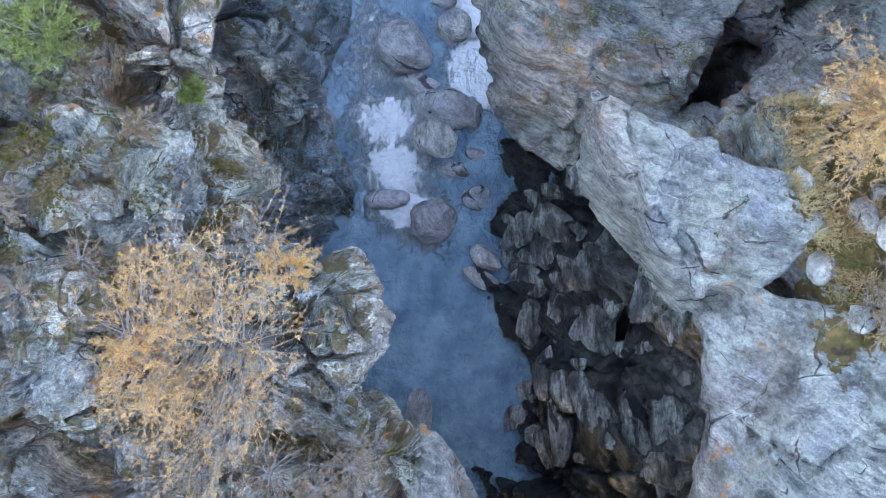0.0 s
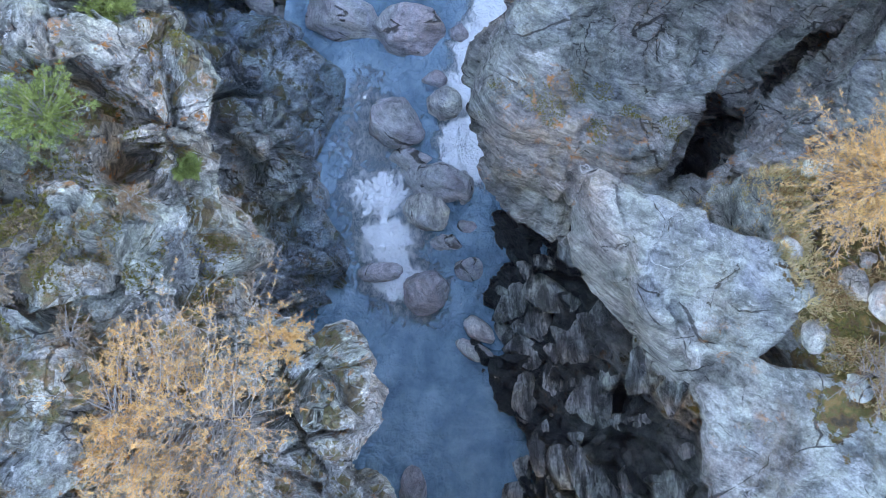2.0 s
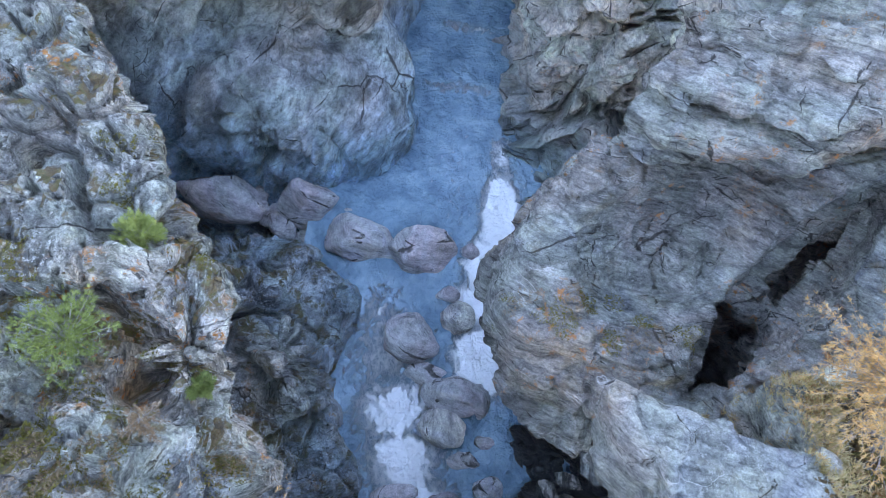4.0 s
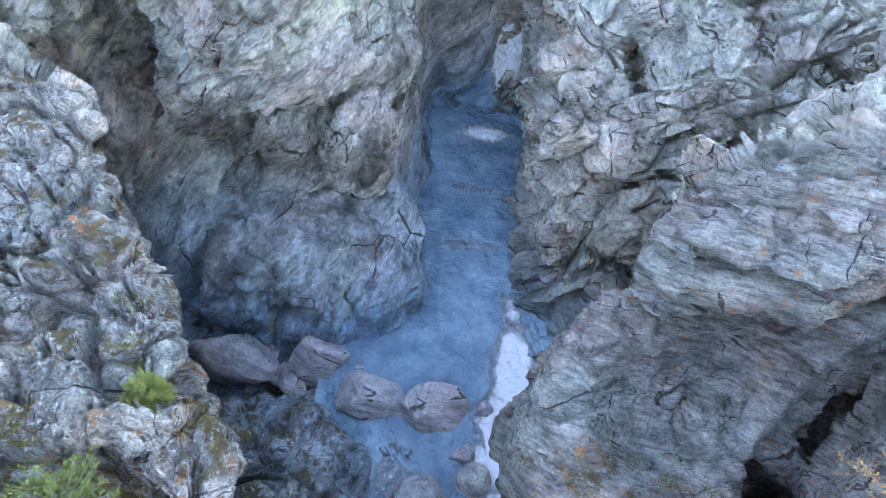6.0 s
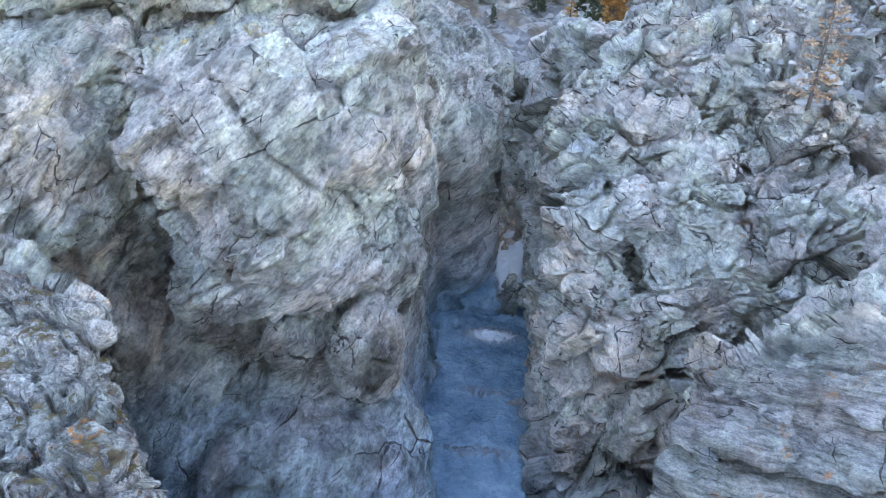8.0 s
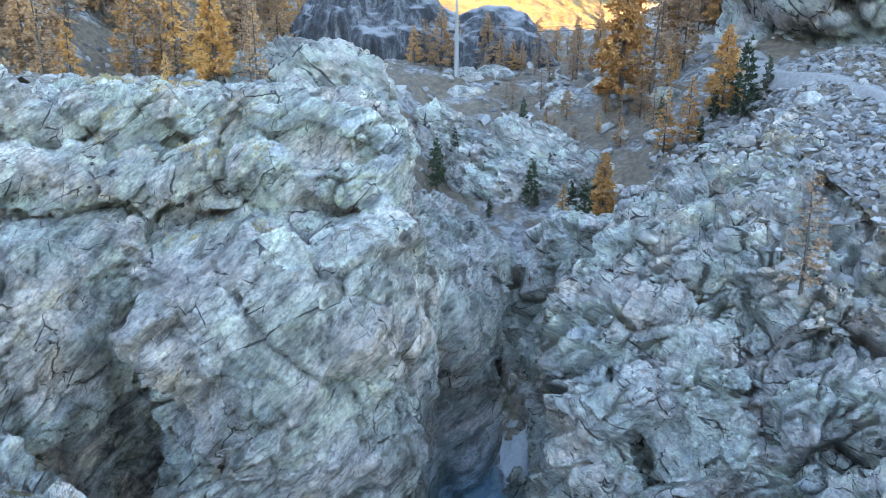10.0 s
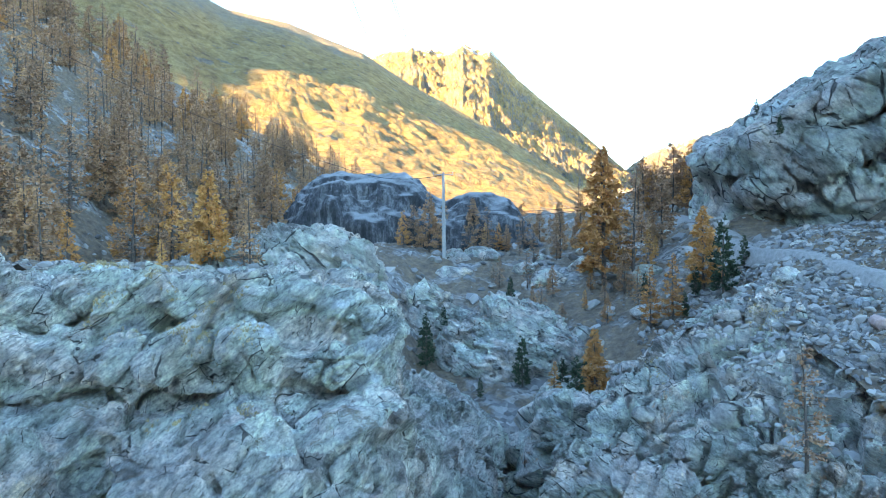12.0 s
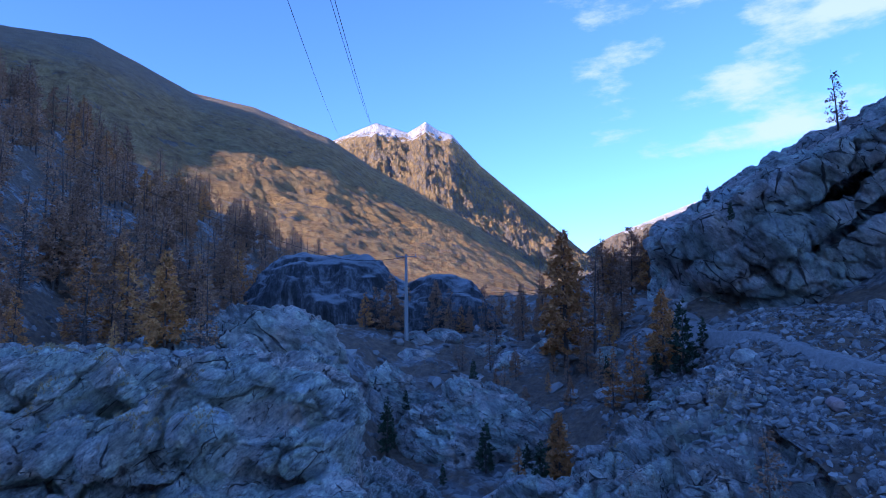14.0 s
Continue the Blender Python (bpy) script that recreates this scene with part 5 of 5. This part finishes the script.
# ---- boulders in and beside the stream ----
for i, (x, y, z, a, b, c, turn, what) in enumerate((
        (-0.7, 9.9, 1.0, 1.0, 1.15, 0.95, 70, "round lilac-grey boulder in the cascade"),
        (0.9, 6.6, 0.75, 1.0, 0.72, 0.6, -15, "pale banded boulder in the cascade"),
        (1.2, 7.8, 0.8, 1.2, 0.8, 0.65, -10, "dark wet boulder in the cascade"),
        (1.1, 3.6, 0.35, 0.9, 0.85, 0.7, 10, "lilac-grey boulder at the head of the pool"),
        (3.3, 2.4, 0.3, 0.7, 0.42, 0.4, -40, "pale wedge-shaped stone at the edge of the pool"),
        (3.2, 1.6, 0.25, 0.75, 0.36, 0.35, -20, "pale wedge-shaped stone at the edge of the pool"),
        (2.7, 4.7, 0.2, 0.55, 0.5, 0.35, 0, "dark flat stone just above the water"),
        (2.2, 7.8, 0.6, 0.35, 0.75, 0.7, 5, "upright grey stone beside the cascade"),
        (2.5, 6.3, 0.35, 0.45, 0.3, 0.3, 0, "small dark stone in the side channel"),
        (1.7, 5.6, 0.3, 0.65, 0.45, 0.35, 0, "dark wet stone in the side channel"),
        (1.0, 10.9, 1.0, 0.75, 0.7, 0.65, 30, "grey boulder beside the white water"),
        (1.3, 13.8, 1.3, 0.4, 0.4, 0.4, 0, "small dark stone at the lip of the cascade"),
        (1.4, -3.6, 0.1, 0.5, 0.95, 0.35, 5, "dark stone just under the bank"),
        (4.2, 0.8, 0.3, 0.4, 0.3, 0.3, 0, "small pale stone at the water's edge"),
        (-9.4, 15.6, 0.8, 2.0, 1.1, 1.1, -12, "long flat blue-grey block under the wall"),
        (-5.5, 15.3, 1.3, 1.35, 1.1, 1.4, 20, "angular blue-grey block under the wall"),
        (-3.2, 13.8, 1.3, 1.55, 1.1, 1.1, -10, "rounded brown-lilac boulder beside the pool"),
        (-0.6, 13.5, 1.3, 1.4, 1.1, 1.1, 10, "rounded brown-lilac boulder beside the pool"),
        (-6.7, 14.5, 0.7, 0.8, 0.5, 0.55, -40, "small blue-grey block between boulders"),
        (-3.9, 15.2, 0.9, 0.6, 0.4, 0.45, 0, "small grey stone between boulders"),
        (-7.7, 15.0, 0.9, 0.25, 0.25, 0.25, 0, "small white stone between boulders"),
        (-4.6, 14.0, 0.6, 0.6, 0.4, 0.4, 30, "small grey stone between boulders"),
        (0.1, 8.6, 0.6, 0.9, 0.5, 0.4, 0, "dark stone washed by the cascade"),
        (0.6, 11.9, 1.0, 0.5, 0.4, 0.4, 0, "small stone washed by the cascade"),
        (-0.6, 4.2, 0.15, 0.9, 0.4, 0.3, 10, "dark ledge stone washed by foam"))):
    boulder(x, y, z, (a, b, c), 200 + i, what, 0.6, BOULDER_PALE if "pale" in what or "white" in what else BOULDER, turn, "boulder", "boulders in the stream")
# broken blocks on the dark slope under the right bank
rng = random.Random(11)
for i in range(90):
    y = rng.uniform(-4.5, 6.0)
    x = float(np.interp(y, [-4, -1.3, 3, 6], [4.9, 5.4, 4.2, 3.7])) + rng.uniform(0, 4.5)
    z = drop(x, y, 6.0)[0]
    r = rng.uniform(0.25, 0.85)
    boulder(x, y, z, (r * 1.6, r, r * 0.42), 800 + i, "wet angular slab of banded rock, its dark bands holding the slope's shade", 0.8, SHADED_WET_SLAB, None, "rock_slab", "slabs under the right bank")
for i in range(16):
    x, y = rng.uniform(-10, -3.5), rng.uniform(13.6, 16.2)
    r = rng.uniform(0.15, 0.45)
    boulder(x, y, 0.4, (r * 1.3, r, r * 0.8), 400 + i, "small stone between boulders under the wall", 1.0, BOULDER, None, "stone", "stones under the wall")

# ---- scree and loose stones ----


def scatter(name, label, places, low, high, material, seed):
    """Many loose stones, each a lump of its own, as one mass."""
    rng = np.random.default_rng(seed)
    v0, f0 = stones(rng, 0)
    vs, fs = [], []
    for x, y, z in places:
        r = low * (high / low) ** (rng.random() ** 2.2)
        m = rng.normal(size=(3, 3))
        m, _ = np.linalg.qr(m)
        v = (v0 * (1 + rng.uniform(-0.35, 0.25, (12, 1)))) * np.array([1.3, 1.0, 0.6]) * r
        vs.append(v @ m.T * np.array([1, 1, 0.8]) + (x, y, z + r * 0.25))
        fs.append(f0 + 12 * len(fs))
    return tagged(new(name, mesh_of(name, np.concatenate(vs), np.concatenate(fs), material, False)), label, "stones", "", "stuff")


def stone_material():
    m = Nodes("loose_stone")
    f = m.math("ADD", m.math("MULTIPLY", m.pos.outputs["Random Per Island"], 0.7), m.math("MULTIPLY", m.noise(m.coords(), 6.0, 6, 0.7), 0.4))
    return m.done(m.ramp(f, [(0.15, (0.13, 0.13, 0.13)), (0.5, (0.26, 0.258, 0.25)), (0.85, (0.42, 0.405, 0.375)), (1.0, (0.36, 0.29, 0.25))]), 0.9)


STONE = stone_material()
rng = random.Random(21)


def patch_places(n, area, top=90.0):
    out = []
    while len(out) < n:
        x, y = rng.uniform(area[0], area[1]), rng.uniform(area[2], area[3])
        z, nrm = drop(x, y, top)
        if nrm.z > 0.5:
            out.append((x, y, z))
    return out


scatter("scree", "grey angular scree on the slope below the path", patch_places(7000, (13, 34, 30, 60)), 0.07, 0.40, STONE, 1)
scatter("rubble", "loose grey stones strewn on the slab and knoll", patch_places(1500, (-34, -5, 33, 66)), 0.06, 0.45, STONE, 2)
scatter("valley_stones", "loose stones on the valley floor", patch_places(1600, (-60, 40, 62, 120)), 0.15, 0.9, STONE, 3)
for i in range(34):
    az, d = rng.uniform(8, 33), rng.uniform(34, 64)
    x, y = bearing(az, d)
    z = drop(x, y)[0]
    r = rng.uniform(0.4, 1.1)
    boulder(x, y, z, (r * 1.3, r, r * 0.8), 500 + i, "grey boulder on the scree slope", 1.3, ROCK_FAR, None, "boulder", "boulders on the slopes")
for i in range(30):
    az, d = rng.uniform(-36, -8), rng.uniform(44, 75)
    x, y = bearing(az, d)
    z = drop(x, y)[0]
    r = rng.uniform(0.3, 1.0)
    boulder(x, y, z, (r * 1.3, r, r * 0.8), 560 + i, "grey boulder among the larches beyond the slab", 1.3, ROCK_FAR, None, "boulder", "boulders on the slopes")
for i in range(40):
    x, y = bearing(rng.uniform(-4, 15), rng.uniform(50, 92))
    r = rng.uniform(0.5, 1.9)
    boulder(x, y, drop(x, y)[0], (r * 1.4, r, r * 0.75), 640 + i, "pale grey boulder on the valley floor among young larches", 1.4, ROCK_PALE, None, "boulder", "boulders on the slopes")
for i, (x, y, z, r) in enumerate(((3.3, 41.4, 12.4, 1.5), (4.3, 43.4, 14.0, 1.4), (4.9, 45.4, 14.5, 1.5), (2.5, 42.2, 10.6, 1.2), (3.0, 44.9, 12.2, 1.4), (4.0, 46.8, 13.6, 1.5), (3.4, 43.0, 12.6, 1.2))):
    boulder(x, y, z, (r * 1.2, r, r * 0.95), 700 + i, "pale broken block wedged at the rim of the cleft", 1.2, ROCK_PALE, None, "boulder", "blocks at the head of the cleft")
x, y = bearing(29.2, 46)
PINK = Nodes("pink_granite")
pink = boulder(x, y, drop(x, y)[0] + 0.3, (0.5, 0.42, 0.48), 599, "single pinkish boulder beside the path", 0.6, PINK.done(PINK.ramp(PINK.noise(PINK.coords(), 6.0, 6), [(0.3, (0.34, 0.24, 0.22)), (0.7, (0.50, 0.38, 0.35))]), 0.85), None, "boulder", "boulders on the slopes")

# ---- shrubs, turf and moss near the bridge ----


def twiggy(name, foot, tip, reach, branches, seed, leaf, label, blade=(0.085, 0.012), sub=8, tufts=6, per=4, category="shrub"):
    """A young larch: a thin stem, long fine twigs and short tufts of needles along them."""
    rng = np.random.default_rng(seed)
    foot, tip = np.array(foot, float), np.array(tip, float)
    top = thing(name, label, category, "", *foot)
    k = np.linspace(0, 1, 9)
    stem = (tip - foot) * k[:, None] + np.array([0.12, -0.08, 0.1]) * np.sin(k * 3)[:, None]
    part_mesh("stem", mesh_of("stem", *tube(stem, 0.05 * (1 - 0.9 * k), 7), BARK), top)
    axis = (tip - foot) / np.linalg.norm(tip - foot)
    limbs, at, way = [], [], []
    m = np.linspace(0, 1, 7)
    for i in range(branches):
        f = 0.08 + 0.9 * rng.random()
        start = np.array([np.interp(f, k, stem[:, c]) for c in range(3)])
        d = rng.normal(size=3)
        d -= axis * (d @ axis) * 0.85
        d = d / np.linalg.norm(d) + axis * 0.35
        r = reach * (1.05 - 0.72 * f) * rng.uniform(0.55, 1.1)
        sag = np.array([0, 0, -0.18])
        line = start + d * r * m[:, None] + sag * (r * m ** 2)[:, None] + rng.normal(0, 0.02, (7, 3)).cumsum(0) * r
        limbs.append(tube(line, 0.014 * (1 - 0.8 * m), 3))
        for j in range(sub):
            g = rng.uniform(0.25, 1.0)
            s0 = np.array([np.interp(g, m, line[:, c]) for c in range(3)])
            e = d * 0.8 + rng.normal(0, 0.55, 3)
            e /= np.linalg.norm(e)
            l = r * rng.uniform(0.18, 0.42)
            n = np.linspace(0, 1, 4)
            tw = s0 + e * l * n[:, None] + sag * (l * n ** 2)[:, None]
            limbs.append(tube(tw, 0.0065 * (1 - 0.6 * n), 3))
            u = rng.uniform(0.0, 1, tufts)
            at.append(np.stack([np.interp(u, n, tw[:, c]) for c in range(3)], 1))
            way.append(np.tile(e, (tufts, 1)))
    tagged(part_mesh("twigwork", mesh_of("twigwork", *gather(limbs), TWIG), top), kind="stuff")
    foliage = part_mesh("foliage", mesh_of("foliage", *needles(np.concatenate(at), np.concatenate(way), blade[0], blade[1], per, rng, 0.75), leaf, False), top)
    tagged(foliage, kind="stuff")
    return top


z = drop(-2.6, -1.1, 14)[0]
twiggy("larch_sapling", (-2.4, -0.9, z), (-4.9, -0.9, z + 1.9), 3.7, 190, 1, LARCH_NEAR, "straggly golden-orange young larch on the rock terrace", (0.075, 0.011), tufts=7)
z = drop(9.8, 5.0, 16)[0]
twiggy("larch_sapling", (9.8, 5.2, z), (9.0, 4.7, z + 1.9), 2.0, 150, 2, LARCH_NEAR, "bushy orange young larch on the turf slope")
z = drop(-2.6, 1.0, 14)[0]
twiggy("larch_sapling", (-2.6, 1.0, z), (-2.2, 0.6, z + 0.7), 0.8, 26, 3, LARCH_NEAR, "low orange larch shoot on the rounded rock", per=4)
for i, (x, y, h, r) in enumerate(((-2.2, -3.4, 0.7, 1.1), (-0.6, -3.2, 0.5, 0.9), (-3.6, -3.6, 0.6, 1.1), (-6.0, 0.4, 0.5, 0.8), (-7.4, 1.2, 0.4, 0.7), (-6.9, -0.3, 0.5, 0.8), (-5.3, 3.0, 0.3, 0.5), (-1.3, -3.7, 0.5, 0.9), (9.6, 1.2, 0.6, 1.0), (10.3, 2.2, 0.6, 0.9))):
    z = drop(x, y, 16)[0]
    twiggy("heath_shrub", (x, y, z), (x + 0.1, y, z + h), r, 46, 20 + i, HEATH, "low leafless brown heath shrub on the ledge", (0.05, 0.010), 6, 5, 3)


def pine_bush(foot, size, seed, label):
    """A mat of pine boughs, each ending in tufts of long needles."""
    rng = np.random.default_rng(seed)
    foot = np.array(foot, float)
    top = thing("pine_bush", label, "shrub", "", *foot)
    limbs, at, way = [], [], []
    m = np.linspace(0, 1, 5)
    for i in range(int(36 + 20 * size)):
        d = rng.normal(size=3) * (1, 1, 0.45) + (0.25, 0, 0.45)
        d /= np.linalg.norm(d)
        line = d * size * rng.uniform(0.5, 1.1) * m[:, None] + np.array([0, 0, 0.18 * size]) * (m ** 2)[:, None]
        limbs.append(tube(line, 0.022 * size ** 0.5 * (1 - 0.8 * m), 4))
        u = rng.uniform(0.45, 1, 26)
        at.append(np.stack([np.interp(u, m, line[:, c]) for c in range(3)], 1) + rng.normal(0, 0.07 * size, (26, 3)))
        way.append(np.tile(d + (0, 0, 0.5), (26, 1)))
    tagged(part_mesh("boughwork", mesh_of("boughwork", *gather(limbs), TWIG), top), kind="stuff")
    foliage = part_mesh("foliage", mesh_of("foliage", *needles(np.concatenate(at), np.concatenate(way), 0.085, 0.012, 9, rng, 0.6), PINE_NEAR, False), top)
    tagged(foliage, kind="stuff")


for i, (x, y, s, lab) in enumerate(((-7.2, 4.5, 1.0, "spreading light green dwarf pine on the mossy outcrop"), (-6.2, 6.7, 0.5, "small green dwarf pine in a rock cleft"), (7.3, 5.3, 0.35, "tiny green dwarf pine in the turf"), (-4.5, 3.9, 0.3, "tiny green dwarf pine on the rock edge"))):
    pine_bush((x, y, drop(x, y, 20)[0] + 0.1), s, 60 + i, lab)


def turf(name, label, centres, per, length, width, material, seed, top=20.0, patchy=1.4):
    """Blades of grass or moss rooted on the rock round the given places."""
    rng = np.random.default_rng(seed)
    at, way = [], []
    for x, y, r in centres:
        for _ in range(int(per * r * r)):
            a, d = rng.uniform(0, 2 * math.pi), r * math.sqrt(rng.random())
            px, py = x + d * math.cos(a), y + d * math.sin(a)
            z, n = drop(px, py, top)
            if n.z > 0.35 and value_noise(np.array([[px * patchy, py * patchy, 0.5]]), seed)[0] > -0.15:
                at.append((px, py, z - 0.01))
                way.append((n.x * 0.5 + rng.normal(0, 0.15), n.y * 0.5 + rng.normal(0, 0.15), 0.8))
    v, q = needles(np.array(at), np.array(way), length, width, 6, rng, 0.42)
    tagged(new(name, mesh_of(name, v, q, material, False)), label, "grass", "", "stuff")


turf("dry_grass", "straw-coloured dry grass on the turf slope", [(9.4, 4.6, 1.2), (8.5, 4.2, 0.8), (10.4, 3.4, 1.3), (7.8, 5.2, 0.6), (8.4, 5.4, 0.6), (10.2, 1.5, 1.1), (9.4, 2.4, 0.9), (9.0, 3.4, 0.9), (10.6, 5.0, 1.2)], 700, 0.17, 0.014, DRY_GRASS, 5)
turf("moss", "olive and brown moss cushions on the ledges", [(2.0, 8.2, 0.4), (3.1, 8.1, 0.45), (4.4, 8.6, 0.4), (3.7, 7.7, 0.4), (5.2, 7.5, 0.45), (6.2, 8.3, 0.4), (7.3, 7.8, 0.5), (5.4, 9.0, 0.35), (-6.1, 1.7, 0.7), (-3.8, 1.5, 0.5), (-9.4, 3.2, 0.9), (-9.0, 1.2, 0.8), (-7.4, 0.2, 0.6), (-5.0, 6.2, 0.5), (-6.4, 8.8, 0.5), (-1.2, -3.4, 0.6), (-7.6, 3.4, 0.8), (-8.2, 2.6, 0.8), (-7.0, 2.4, 0.6), (-8.4, 4.2, 0.7), (-6.6, 5.4, 0.5), (-8.0, 5.6, 0.6), (-5.2, 2.1, 0.6), (-4.9, 1.6, 0.35), (-7.7, 2.3, 0.7), (-7.9, 1.4, 0.6), (-3.9, 2.4, 0.5), (-6.6, 6.4, 0.35), (-6.8, 7.6, 0.4), (-7.3, 8.6, 0.35), (-6.4, 3.6, 0.4), (-5.8, 4.6, 0.35), (-5.6, 3.2, 0.35), (9.2, 2.9, 0.7), (9.4, 1.6, 0.6), (0.6, -3.2, 0.4), (-0.4, -2.9, 0.4)], 900, 0.05, 0.02, MOSS, 6)
turf("ledge_grass", "brown withered grass on rock ledges", [(2.6, 8.2, 0.5), (4.0, 8.3, 0.5), (5.6, 7.7, 0.6), (6.9, 8.0, 0.6), (-5.7, 1.9, 0.7), (-3.3, 1.4, 0.6), (-8.6, 2.2, 0.9), (-6.9, 4.4, 0.6), (-4.3, 4.8, 0.5), (-0.6, -3.4, 0.8), (-7.0, -2.2, 0.9), (-5.2, 2.3, 0.6), (-3.4, 2.3, 0.6), (-4.2, 2.7, 0.5), (-6.8, 1.9, 0.6), (-6.2, 3.8, 0.5), (-1.6, -3.0, 1.0), (-3.0, -3.4, 1.0), (-3.2, -0.6, 0.8), (-4.4, -0.2, 0.6), (-7.4, 3.6, 0.5), (-5.9, 0.4, 0.7)], 420, 0.11, 0.010, HEATH, 7)
turf("slab_grass", "thin dry grass on the ledges of the slab", [(-14, 28.5, 1.2), (-11, 28.3, 1.2), (-16, 28.6, 1.0), (-12, 26.2, 1.2), (-9, 26.0, 0.9), (-20, 36, 2), (-17, 38, 1.5), (14, 34, 1.0), (10, 40, 1.4), (18, 44, 1.5)], 160, 0.16, 0.02, DRY_GRASS, 8, 60)
for i, (x, y, r) in enumerate(((9.6, 3.0, 0.35), (10.2, 2.6, 0.45), (9.9, 3.6, 0.2), (8.9, 1.9, 0.3), (10.6, 1.3, 0.4), (8.4, 3.7, 0.25), (9.0, 5.6, 0.3), (10.9, 4.0, 0.5), (9.5, 0.9, 0.25))):
    boulder(x, y, drop(x, y, 20)[0], (r * 1.3, r, r * 0.7), 720 + i, "pale grey stone lying in the dry grass", 1.2, ROCK_PALE, None, "stone", "stones in the turf")

# ---- masts and cables ----


def mast(az, dist, height, label, material, arm):
    x, y = bearing(az, dist)
    z = drop(x, y)[0]
    top = thing("mast", label, "mast", "", x, y, z)
    k = np.linspace(0, 1, 6)
    part_mesh("pole", mesh_of("pole", *tube(np.stack([0 * k, 0 * k, height * k - 0.2], 1), 0.28 - 0.12 * k, 10), material), top)
    if arm:
        part_mesh("crossarm", mesh_of("crossarm", *tube([(-1.3, 0, height - 0.5), (0, 0, height - 0.45), (1.3, 0, height - 0.5)], [0.07] * 3, 4), METAL), top)
        for ox in (-1.2, 0.0, 1.2):
            part_mesh("insulator", mesh_of("insulator", *tube([(ox, 0, height - 0.45), (ox, 0, height - 0.3), (ox, 0, height - 0.1)], [0.05, 0.09, 0.05], 6), CONCRETE), top)
    return Vector((x, y, z + height))


m1 = mast(-3.1, 86, 26 + 86 * math.tan(radians(5.7)) - drop(*bearing(-3.1, 86))[0], "tall tapered concrete power mast with a crossarm", CONCRETE, True)
m2 = mast(10.0, 74, 26 + 74 * math.tan(radians(6.0)) - drop(*bearing(10.0, 74))[0], "dark wooden power mast rising behind a larch", BARK, False)


def cable(a, b, sag, radius, label):
    k = np.linspace(0, 1, 40)
    pts = np.array(a)[None] * (1 - k[:, None]) + np.array(b)[None] * k[:, None]
    pts[:, 2] -= sag * 4 * k * (1 - k)
    tagged(new("cable", mesh_of("cable", *tube(pts, [radius] * 40, 4), CABLE)), label, "cable", "overhead cables")


def spot(az, el, d):
    x, y = bearing(az, d)
    return (x, y, EYE + d * math.tan(radians(el)))


for az0, el0, az1, el1, r in ((-13.6, 26.6, -8.5, 15.0, 0.06), (-9.9, 26.8, -5.9, 16.1, 0.06), (-9.5, 26.8, -5.6, 15.4, 0.06)):
    cable(spot(az0, el0, 95), spot(az1, el1, 620), 3, r, "high-voltage cable spanning the valley")
cable(spot(-38, 16.2, 95), spot(-11.4, 6.0, 100), 1.5, 0.03, "thin overhead cable in front of the forest")
cable(m1 - Vector((0, 0, 4.2)), m2 - Vector((0, 0, 4.2)), 0.8, 0.025, "thin overhead cable between the masts")
cable(m1 - Vector((0, 0, 4.6)), m2 - Vector((0, 0, 4.5)), 0.9, 0.025, "thin overhead cable between the masts")
cable(m1 - Vector((0, 0, 0.5)), spot(-11.4, 6.0, 100), 1.0, 0.04, "thin overhead cable leading to the mast")
